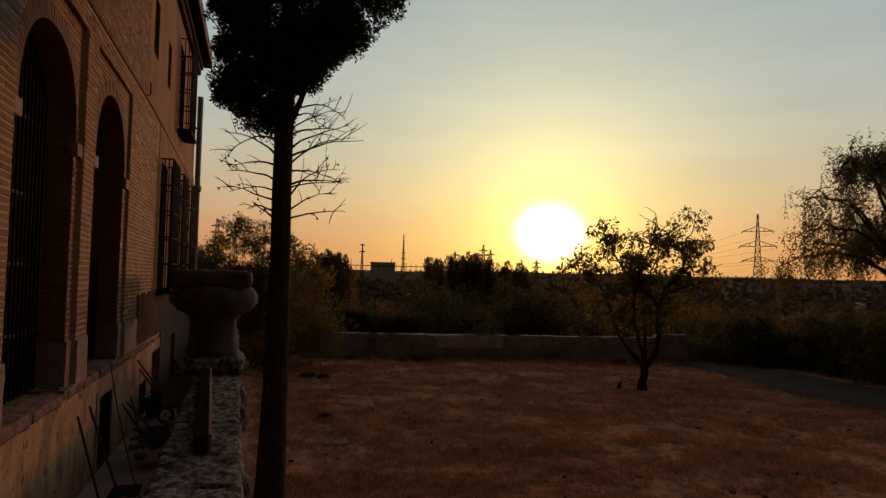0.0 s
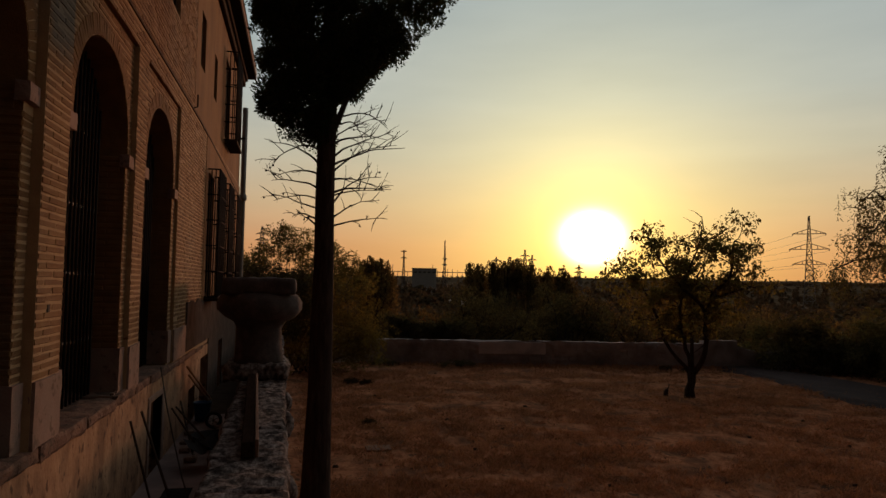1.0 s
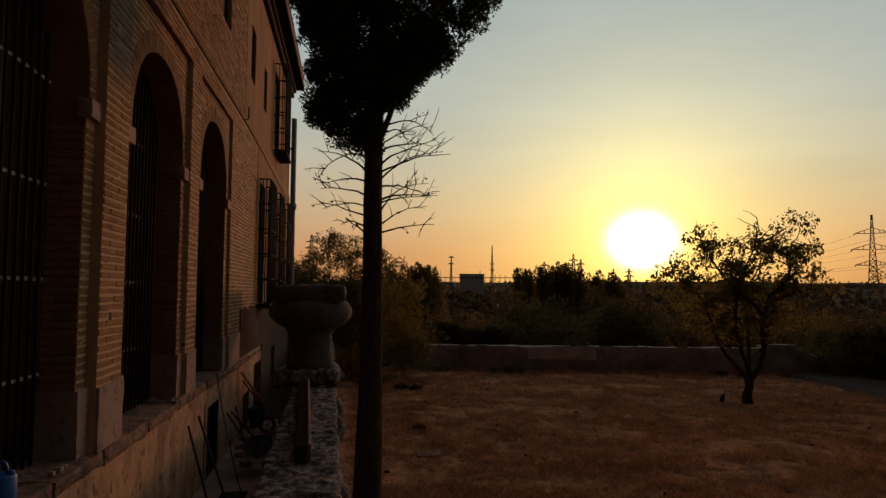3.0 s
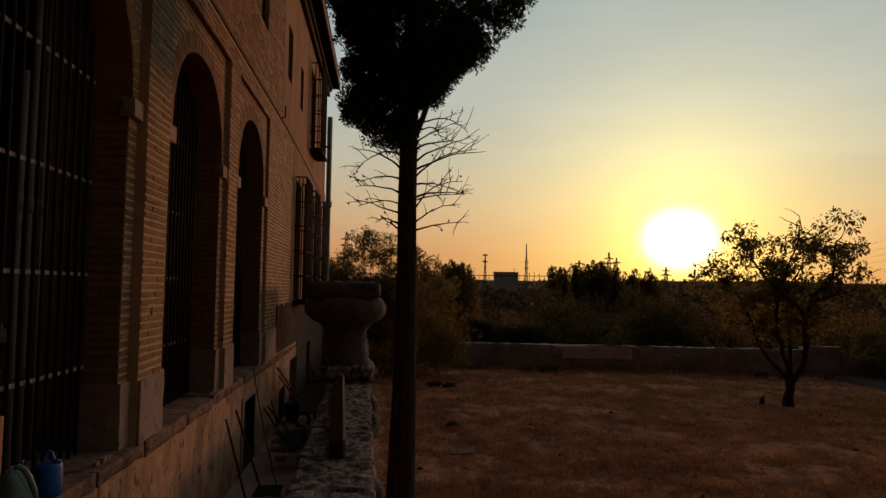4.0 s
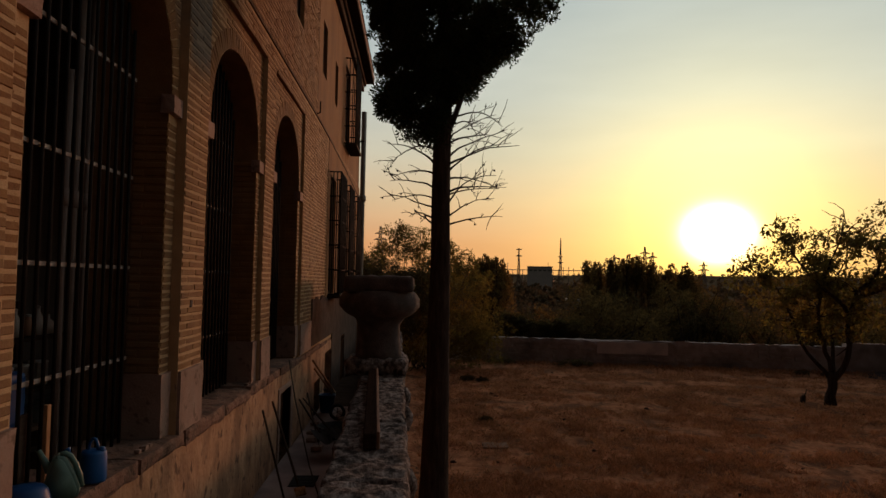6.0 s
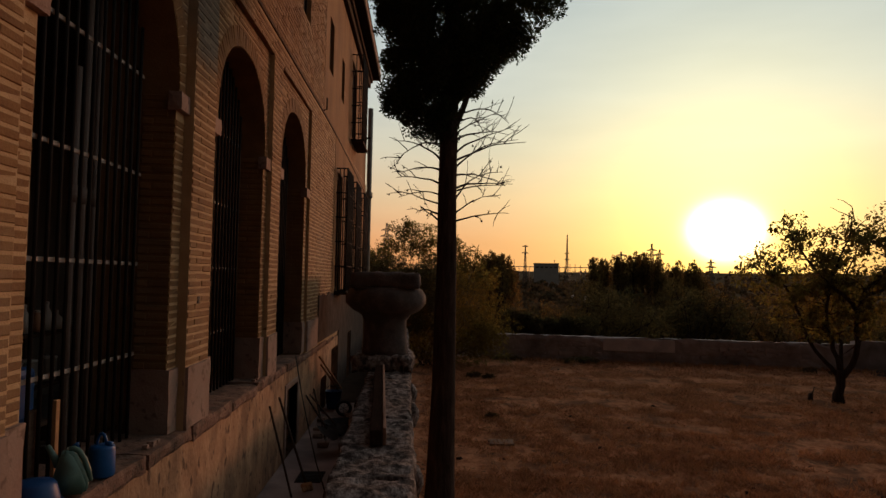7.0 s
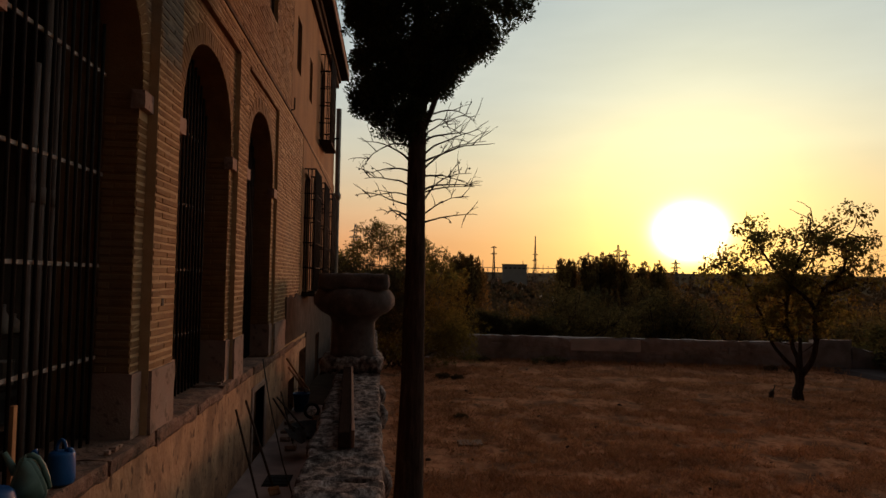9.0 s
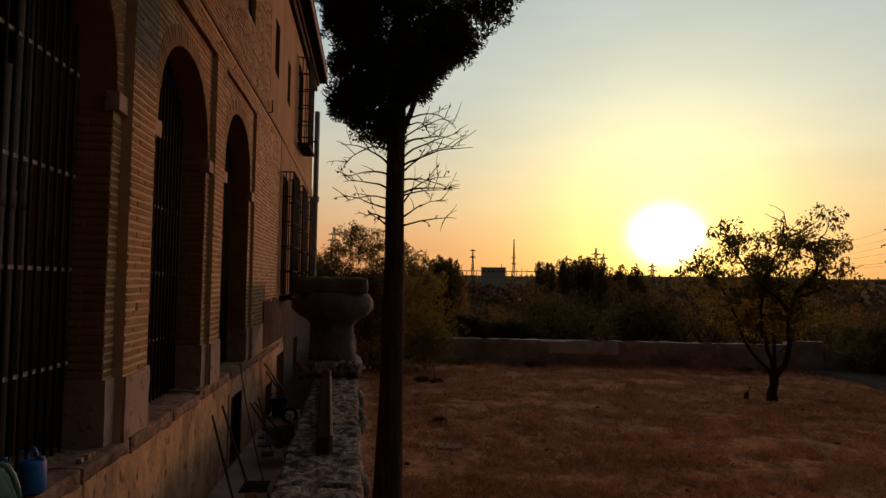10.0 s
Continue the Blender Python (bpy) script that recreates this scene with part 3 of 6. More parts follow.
def lay(ln, place, turn=None, deep=0.045, tall=COURSE - JOINT, kind=0, single=False):
    ln = round(ln, 2)
    if ln < 0.03:
        return
    me = brick_box(ln, deep, tall, kind)
    m = Matrix.Translation(place) @ (turn or Matrix())
    if single:
        picked.append((me, m))
    else:
        start = len(loose_v)
        loose_v.extend([m @ v.co for v in me.vertices])
        loose_f.extend([tuple(start + i for i in p.vertices) for p in me.polygons])


def fill(y0, y1, z, x, course, single, gap=0.006):
    r = random.Random(int(y0 * 1000) + course * 7919)
    y = y0 + 0.004
    first = (0.27, 0.13)[course % 2]
    while y < y1 - 0.03:
        ln = min(first + r.uniform(-0.015, 0.015), y1 - y - 0.004)
        if y1 - (y + ln) < 0.1:
            ln = y1 - y - 0.004
        lay(ln, (x + r.uniform(-0.003, 0.003), y + ln / 2, z + r.uniform(-0.003, 0.003)), kind=r.randrange(3), single=single)
        y += ln + gap
        first = 0.265


def stretches(y0, y1, holes):
    out, y = [], y0
    for a, b in sorted(holes):
        if a > y:
            out.append((y, min(a, y1)))
        y = max(y, b)
    if y < y1:
        out.append((y, y1))
    return [(a, b) for a, b in out if b - a > 0.03]


z, n = 2.19, 0
while z < STRING - 0.065:
    holes = [(c - near, c + far) for c, half, near, far, xr in BAYS] if z < PANEL_TOP - 0.02 else []
    for a, b in stretches(1.9, 11.95, holes):
        fill(a, b, z, XP, n, a < 5 and b < 6 and z < 4.3)
    if z < PANEL_TOP - 0.02:
        for c, half, near, far, xr in BAYS:
            if z < SPRING - 0.03:
                if IMPOST - 0.06 < z < 3.99:
                    continue
                gap = half
            else:
                over = z + COURSE / 2 - SPRING
                gap = math.sqrt(max(0.0, (half + 0.165) ** 2 - over ** 2)) if over < half + 0.165 else 0.0
            for a, b in stretches(c - near, c + far, [(c - gap, c + gap)] if gap else []):
                fill(a, b, z, xr, n, c < 5 and z < SPRING and a > c)
    z, n = z + COURSE, n + 1
# jambs of the openings, seen end on
for c, half, near, far, xr in BAYS:
    for side in (-1, 1):
        z, n = 2.19, 0
        while z < SPRING - 0.02:
            xs, k = xr - 0.006, 0
            if IMPOST - 0.05 < z:
                xs = xr - 0.055
            while xs > GRILLE_X + 0.03:
                ln = min((0.13, 0.25)[(n + k) % 2], xs - GRILLE_X)
                turn = Matrix.Rotation(radians(-90 * side), 4, "Z")
                lay(ln, (xs - ln / 2, c + side * (half - 0.008), z), turn, kind=k % 3)
                xs -= ln + JOINT
                k += 1
            z, n = z + COURSE, n + 1
# arch rings: bricks on edge, fanned round each arch
for c, half, near, far, xr in BAYS:
    count = 46
    for k in range(count):
        a = math.pi * (k + 0.5) / count
        y, z = arch_point(c, half, a, 0.085)
        turn = Matrix.Rotation(math.pi - a, 4, "X")
        p = Vector((xr + 0.001, y, z))
        lay(0.165, p - turn @ Vector((0, 0, 0.0278)), turn, deep=0.05, tall=0.0535, kind=k % 3, single=c < 5)
# upper wall
z, n = STRING + 0.016, 0
while z < WALL_TOP - 0.06:
    holes = [(a, b) for a, b, lo, hi in UP_WINDOWS if lo - 0.03 < z < hi]
    for a, b in stretches(3.5, BRICK_END_UP, holes):
        fill(a, b, z, XP - 0.016, n, False, 0.0015)
    z, n = z + COURSE, n + 1
picked.sort(key=lambda e: e[1].translation.y)
for i, (me, m) in enumerate(picked):
    if i < 300:
        ob = link_part("brick", me, wall)
        ob.matrix_basis = m
    else:
        start = len(loose_v)
        loose_v.extend([m @ v.co for v in me.vertices])
        loose_f.extend([tuple(start + j for j in p.vertices) for p in me.polygons])
tagged(link_part("brickwork", mesh_of("brickwork", loose_v, loose_f, M["brick_field"]), house), "narrow worn bricks with sandy joints", kind="stuff")
del loose_v, loose_f

# putlog hole left in the second pier, and a bracket stub on the string course
# no recess: the hole's dark inside is painted as a black block
part("putlog_hole", box_bm(XP - 0.03, XP + 0.004, 4.77, 4.81, 2.595, 2.645, 0.004), M["rubber"], house)
rod("bracket_stub", [(XP, 10.4, 5.36), (XP + 0.05, 10.4, 5.37), (XP + 0.05, 10.4, 5.55)], 0.012, M["iron"], house)

# roof: eave boards, soffit and rows of curved tiles
EAVE_X = -1.22
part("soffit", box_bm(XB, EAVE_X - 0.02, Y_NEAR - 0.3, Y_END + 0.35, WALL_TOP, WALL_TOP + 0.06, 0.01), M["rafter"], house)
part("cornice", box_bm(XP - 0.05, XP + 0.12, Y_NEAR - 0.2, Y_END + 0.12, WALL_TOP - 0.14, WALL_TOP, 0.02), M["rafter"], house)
# dark band along the wall top, just below the cornice
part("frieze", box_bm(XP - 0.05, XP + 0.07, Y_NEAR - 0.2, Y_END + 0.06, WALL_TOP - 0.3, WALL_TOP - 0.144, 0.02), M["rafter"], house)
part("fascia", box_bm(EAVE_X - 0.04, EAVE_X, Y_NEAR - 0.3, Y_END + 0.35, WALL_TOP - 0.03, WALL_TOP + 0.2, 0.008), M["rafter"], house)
bm = bmesh.new()
slope = radians(22)
for k in range(int((Y_END - Y_NEAR) / 0.24)):
    y = Y_NEAR + 0.24 * k
    rows = []
    for s in (0.0, 2.3, 4.6):
        rows.append([bm.verts.new((EAVE_X + 0.015 - s * math.cos(slope), y + 0.12 - 0.12 * math.cos(a), WALL_TOP + 0.2 + s * math.sin(slope) + 0.035 * math.sin(a))) for a in [math.pi * j / 6 for j in range(7)]])
    for lo, hi in zip(rows, rows[1:]):
        for j in range(6):
            bm.faces.new((lo[j], lo[j + 1], hi[j + 1], hi[j]))
tagged(part("roof_tiles", bm, M["roof_tile"], house), kind="stuff")
part("roof", box_bm(-9.6, EAVE_X, Y_NEAR - 0.3, Y_END + 0.3, WALL_TOP + 0.06, WALL_TOP + 0.19), M["roof_tile"], house)

# downpipe at the house corner
pipe = thing("downpipe", "grey zinc downpipe with a swollen collar on the house corner", "downpipe", at=(-1.45, 19.05, 0))
rod("pipe", [(-1.46, 18.6, z) for z in (0.0, 3.0, 5.0, 7.45)], 0.075, M["zinc"], pipe)
rod("collar", [(-1.46, 18.6, 4.95), (-1.46, 18.6, 5.0), (-1.46, 18.6, 5.1), (-1.46, 18.6, 5.14)], [0.08, 0.11, 0.11, 0.08], M["zinc"], pipe)
part("bracket", box_bm(-1.6, -1.44, 18.49, 18.64, 6.6, 6.63, 0.004), M["iron"], pipe)


# grilles of the arcade: upright bars threaded through flat rails
def arch_grille(c, half):
    x = GRILLE_X
    g = thing("arch_grille", "black iron grille of upright bars filling an arched opening", "grille", "arcade grilles", at=(x, c, SILL))
    count = 16
    for k in range(1, count):
        y = c - half + 2 * half * k / count
        top = SPRING + math.sqrt(max(0.0, half ** 2 - (y - c) ** 2)) - 0.01
        rod("bar", [(x + 0.018, y, SILL), (x + 0.018, y, top)], 0.011, M["iron"], g, sides=6)
    # rails take a paler iron: the sun on them is in the colour
    for z in (2.285, 2.857, 3.432, 4.068):
        wide = half if z < SPRING else math.sqrt(half ** 2 - (z - SPRING) ** 2)
        part("rail", box_bm(x - 0.006, x + 0.006, c - wide + 0.005, c + wide - 0.005, z - 0.012, z + 0.012, 0.003), M["sunlit_iron"], g)


for c, half, near, far, xr in BAYS:
    arch_grille(c, half)


# boxed-out grilles of the far windows
def box_grille(y0, y1, z0, z1, out, label):
    g = thing("window_grille", label, "grille", "boxed window grilles", at=(XP, (y0 + y1) / 2, z0))
    x = XP + out
    count = max(4, int((y1 - y0) / 0.1))
    for k in range(count + 1):
        yy = y0 + (y1 - y0) * k / count
        rod("bar", [(x, yy, z0), (x, yy, z1)], 0.014, M["iron"], g, sides=6)
    for yy in (y0, y1):
        for k in (1, 2):
            xx = XP + out * k / 3
            rod("bar", [(xx, yy, z0), (xx, yy, z1)], 0.01, M["iron"], g, sides=6)
    levels = 5
    for k in range(levels + 1):
        z = z0 + (z1 - z0) * k / levels
        rod("rail", [(XP - 0.03, y0, z), (x, y0, z), (x, y1, z), (XP - 0.03, y1, z)], 0.014, M["iron"], g, sides=6)
    part("sill_plate", box_bm(XP + 0.002, x + 0.04, y0 - 0.04, y1 + 0.04, z0 - 0.07, z0 - 0.012, 0.01), M["rafter"], g)


for a, b, c, d in LOW_WINDOWS:
    box_grille(a - 0.06, b + 0.06, c, d + 0.05, 0.2, "tall boxed iron grille over a ground-floor window")
a, b, c, d = UP_WINDOWS[3]
box_grille(a - 0.08, b + 0.08, c - 0.1, d + 0.1, 0.22, "boxed iron grille over an upper window")


def window_unit(y0, y1, z0, z1):
    w = thing("window", "dark wooden casement window set in the wall", "window", kind="structure", at=(XP - 0.1, (y0 + y1) / 2, z0))
    bm = bmesh.new()
    for a, b, c, d in ((y0, y0 + 0.06, z0, z1), (y1 - 0.06, y1, z0, z1), (y0 + 0.06, y1 - 0.06, z0, z0 + 0.06), (y0 + 0.06, y1 - 0.06, z1 - 0.06, z1)):
        box_bm(XP - 0.13, XP - 0.07, a, b, c, d, 0.006, bm)
    part("window_frame", bm, M["rafter"], w)
    part("shutter", box_bm(XP - 0.115, XP - 0.09, y0 + 0.06, y1 - 0.06, z0 + 0.06, z1 - 0.06), M["rafter"], w)


for w in UP_WINDOWS + LOW_WINDOWS:
    window_unit(*w)

# the dim room behind the arcade, its gloom put into dark surface colours
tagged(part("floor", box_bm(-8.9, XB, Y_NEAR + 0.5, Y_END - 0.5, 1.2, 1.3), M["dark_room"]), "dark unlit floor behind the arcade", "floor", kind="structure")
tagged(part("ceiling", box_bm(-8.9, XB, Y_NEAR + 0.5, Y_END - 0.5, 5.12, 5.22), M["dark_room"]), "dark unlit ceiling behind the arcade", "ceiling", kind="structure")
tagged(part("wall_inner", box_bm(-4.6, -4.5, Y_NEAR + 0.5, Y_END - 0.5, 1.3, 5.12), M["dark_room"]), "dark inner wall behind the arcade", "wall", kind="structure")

# ---- the alley, its parapet and the urn ----
# separate dark floor added here; the alley end's gloom is in its colour
tagged(part("alley_soil", box_bm(XP + 0.02, -0.35, 11.6, 20.0, 0.3, ALLEY - 0.01, 0.0), M["alley_shade"]), "dark floor at the end of the alley, shade put into its colour", "soil", kind="structure")
tagged(part("alley_floor", box_bm(XP + 0.02, -0.35, -4.0, 11.6, 0.3, ALLEY, 0.0), M["alley"]), "worn concrete paving of the sunken alley by the house", "pavement", kind="structure")

PARAPET = 1.35
tagged(part("landing", box_bm(XP + 0.05, 2.2, -5.9, 1.2, -0.2, 1.22, 0.0), M["alley"]), "plain stone landing of the terrace", "landing", kind="structure")


def parapet_x(y):
    """Inner and outer edge of the parapet, which bends a little to the house."""
    t = (y - 4.54) / 6.3
    return -0.625 - 0.165 * t, 0.0 - 0.135 * t


parapet = thing("parapet", "crumbling grey stone parapet, its top pitted and flaking", "parapet", at=(-0.3, 6.0, 0.0))
rng = np.random.default_rng(11)
y = 1.22
# past the urn the coping runs on unseen, added to darken the alley
while y < 19.0:
    ln = rng.uniform(0.75, 1.15)
    a, b = parapet_x(y + ln / 2)
    bm = worn_box(a + rng.uniform(-0.015, 0.015), b + rng.uniform(-0.012, 0.012), y, y + ln - 0.006, PARAPET - 0.14, PARAPET + rng.uniform(-0.012, 0.012), (14, ln * 26, 3), 0.028, seed=int(y * 13) + 50)
    part("coping_stone", bm, M["old_stone"], parapet, smooth=True)
    y += ln
# the wall below it is likewise extended out of sight as a light block
bm = bmesh.new()
for k in range(18):
    y0 = 1.6 + k
    a, b = parapet_x(y0 + 0.5)
    worn_box(a + 0.05, b - 0.04, y0, y0 + 1.0, -0.2, PARAPET - 0.145, (4, 8, 10), 0.012, bm, seed=k)
part("parapet_wall", bm, M["plaster"], parapet)
# rounded stones jutting from the outer face
for y, z, r in ((5.98, 1.07, 0.13), (8.95, 1.05, 0.15), (10.2, 1.1, 0.15)):
    b = parapet_x(y)[1]
    prof = [(0.02, -r * 1.5), (r * 0.7, -r * 1.2), (r, -r * 0.4), (r * 0.95, r * 0.2), (r * 0.6, r * 0.8), (0.03, r)]
    part("corbel_stone", lathe_bm(prof, (b - 0.03, y, z), 14, 0.25, seed=y), M["old_stone"], parapet, smooth=True)

beam = thing("timber_beam", "weathered square timber lying along the parapet top, shade and sunlit edge in its colours", "beam", at=(-0.45, 8.0, PARAPET))
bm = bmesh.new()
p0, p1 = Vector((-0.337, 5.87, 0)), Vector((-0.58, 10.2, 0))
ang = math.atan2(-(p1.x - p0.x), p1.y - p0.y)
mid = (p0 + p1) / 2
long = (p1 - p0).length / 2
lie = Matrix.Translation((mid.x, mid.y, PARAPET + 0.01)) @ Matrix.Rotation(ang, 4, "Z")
# shaded top and sunlit side are put into two wood colours
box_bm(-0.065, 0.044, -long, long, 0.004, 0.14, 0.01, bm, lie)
part("timber", bm, M["shaded_beam_wood"], beam)
# this strip is added to show the sun on the beam's side
part("edge_batten", box_bm(0.046, 0.075, -long + 0.02, long, 0.004, 0.15, 0.006, None, lie), M["sunlit_beam_wood"], beam, "reddish strip standing in for the beam's sunlit side")

urn = thing("stone_urn", "big weathered stone urn with a square rim and swollen belly", "urn", at=(-0.55, 11.0, PARAPET))
UC = (-0.542, 11.0, PARAPET)
part("belly", lathe_bm([(0.37, 0.2), (0.36, 0.34), (0.345, 0.5), (0.335, 0.756), (0.4, 0.857), (0.554, 0.932), (0.63, 1.046), (0.643, 1.16), (0.59, 1.26), (0.54, 1.3)], UC, 28, 0.07, seed=1), M["urn_stone"], urn, smooth=True)
part("rim", worn_box(UC[0] - 0.54, UC[0] + 0.54, UC[1] - 0.53, UC[1] + 0.53, PARAPET + 1.285, PARAPET + 1.53, (10, 10, 4), 0.026, seed=9), M["urn_stone"], urn, smooth=True)
part("foot", worn_box(UC[0] - 0.5, UC[0] + 0.47, UC[1] - 0.46, UC[1] + 0.46, PARAPET - 0.02, PARAPET + 0.24, (10, 10, 4), 0.055, seed=21), M["old_stone"], urn, smooth=True)

# ---- trees ----


def limb(rng, start, way, length, bend, steps=6, up=0.0):
    pts, p, d = [Vector(start)], Vector(start), Vector(way).normalized()
    for _ in range(steps):
        d = (d + Vector(rng.normal(size=3)) * bend + Vector((0, 0, up))).normalized()
        p = p + d * (length / steps)
        pts.append(p.copy())
    return pts


def taper(n, r0, r1):
    return [r0 + (r1 - r0) * (k / (n - 1)) ** 0.8 for k in range(n)]


def cypress():
    base = Vector((0.30, 8.0, 0.0))
    t = thing("cypress", "tall dark cypress with a bare trunk and dead lower twigs", "tree", at=base)
    rng = np.random.default_rng(2)
    hs = [-0.2, 0.1, 0.5, 1.0, 1.6, 2.3, 3.0, 3.8, 4.6, 5.4, 6.5, 8.0, 10.0, 12.5]
    rs = [0.24, 0.19, 0.172, 0.155, 0.138, 0.126, 0.117, 0.112, 0.106, 0.1, 0.09, 0.075, 0.05, 0.015]
    xs = [-0.03, -0.025, -0.02, -0.01, 0.0, 0.005, 0.005, 0.0, 0.005, 0.012, 0.02, 0.03, 0.03, 0.03]
    v, f = tube_data([base + Vector((x, 0.3 * x, h)) for x, h in zip(xs, hs)], rs, 20)
    v = [p + noise.noise_vector((p.x * 9, p.y * 9, p.z * 1.2)) * 0.012 for p in v]
    link_part("trunk", mesh_of("trunk", v, f, M["bark"], smooth=True), t)
    # dead twigs between the crown and the bare bole: some arch up, some level out and droop
    v, f = [], []
    cones = []

    def spray(start, a, e, ln, curl, steps):
        pts, p = [Vector(start)], Vector(start)
        for k in range(steps):
            e += curl / steps + rng.normal() * 0.1
            a += rng.normal() * 0.1
            p = p + Vector((math.cos(a) * math.cos(e), math.sin(a) * math.cos(e), math.sin(e))) * (ln / steps)
            pts.append(p.copy())
        return pts

    for k in range(26):
        side = (1, -1)[k % 2]
        if k in (11, 19, 23):
            continue
        h = 3.5 + 1.25 * (k // 2) / 12 + rng.uniform(-0.04, 0.04)
        a = (0 if side > 0 else math.pi) + rng.normal() * 0.5
        ln = rng.uniform(0.6, 0.95) * (1.0 if side > 0 else 0.8)
        if k < 4:
            ln *= 0.75
        e = rng.uniform(0.35, 0.95) if side > 0 else rng.uniform(0.2, 0.75)
        curl = rng.choice([-1.0, -0.7, -0.3, 0.4]) * rng.uniform(0.7, 1.2)
        start = base + Vector((0.1 * math.cos(a), 0.1 * math.sin(a), h))
        pts = spray(start, a, e, ln, curl, 10)
        tube_data(pts, taper(11, rng.uniform(0.011, 0.016), 0.0032), 5, v, f)
        for j in range(rng.integers(3, 6)):
            q = pts[rng.integers(3, 10)]
            b, e2 = a + rng.normal() * 0.8, e + rng.uniform(-0.7, 0.6)
            sub = spray(q, b, e2, ln * rng.uniform(0.2, 0.45), rng.uniform(-0.9, 0.6), 6)
            tube_data(sub, taper(7, 0.0065, 0.0026), 4, v, f)
            if rng.random() < 0.2:
                cones.append(sub[-2])
            for _ in range(rng.integers(0, 3)):
                tube_data(spray(sub[rng.integers(1, 6)], b + rng.normal(), e2 + rng.normal() * 0.5, ln * 0.15, -0.4, 3), taper(4, 0.0032, 0.0016), 4, v, f)
    # the live limbs that rise into the crown
    for a, h, lean in ((0.1, 4.62, 0.42), (2.9, 4.5, 0.25)):
        pts = limb(rng, base + Vector((0.08 * math.cos(a), 0, h)), (lean * math.cos(a), 0.2 * math.sin(a), 1.0), 1.3, 0.02)
        tube_data(pts, taper(7, 0.042, 0.015), 7, v, f)
    tagged(link_part("dead_wood", mesh_of("dead_wood", v, f, M["twig"]), t, "leafless grey twigs"), kind="stuff")
    cv, cf = [], []
    for p in cones:
        tube_data([p, p + Vector((0, 0, -0.012)), p + Vector((0, 0, -0.024))], [0.006, 0.013, 0.005], 6, cv, cf)
    tagged(link_part("seed_cones", mesh_of("seed_cones", cv, cf, M["twig"]), t), kind="stuff")
    # crown: uneven lobes of short sprays
    def reach(h, a):
        right = math.cos(a)
        lo = np.interp(h, [4.48, 4.56, 4.64, 4.76, 5.0, 5.6, 5.95, 6.6, 8.0, 10.0, 12.0, 13.3], [0.0, 0.4, 0.64, 0.79, 0.88, 0.88, 0.95, 1.1, 1.25, 1.05, 0.6, 0.05])
        hi = np.interp(h, [4.98, 5.06, 5.13, 5.3, 5.48, 5.58, 5.75, 5.92, 6.2, 6.8, 8.5, 10.5, 12.0, 13.3], [0.0, 0.3, 0.44, 0.62, 0.7, 0.9, 1.14, 1.3, 1.5, 1.85, 1.8, 1.2, 0.65, 0.05])
        w = min(1.0, max(0.0, ((1 - right) / 2 - 0.42) / 0.4))
        return lo * w + hi * (1 - w)
    cs, rad = [], []
    while len(cs) < 700:
        h, a = rng.uniform(4.55, 13.2) if len(cs) > 540 else rng.uniform(4.52, 7.0) if len(cs) > 150 else rng.uniform(5.3, 6.8), rng.uniform(0, 2 * math.pi)
        r = reach(h, a)
        if r < 0.1:
            continue
        k = rng.uniform(0.15, 1.0) ** 0.45
        lobe = rng.uniform(0.08, 0.17) * (1.0 if h < 7 else 1.5)
        out = max(0.02, r * k - 0.75 * lobe)
        cs.append((base.x + out * math.cos(a), base.y + 0.8 * out * math.sin(a), h + rng.uniform(-0.04, 0.04)))
        rad.append(lobe)
    cs, rad = np.array(cs), np.array(rad)
    centres, ways = clumps(rng, cs, rad, 290, 1.15)
    ways[:, 2] += 0.5
    link_part("crown", leaves_mesh("crown", centres, ways, 0.046, 0.02, M["cypress_leaf"], rng), t, "dense dark green sprays")


cypress()


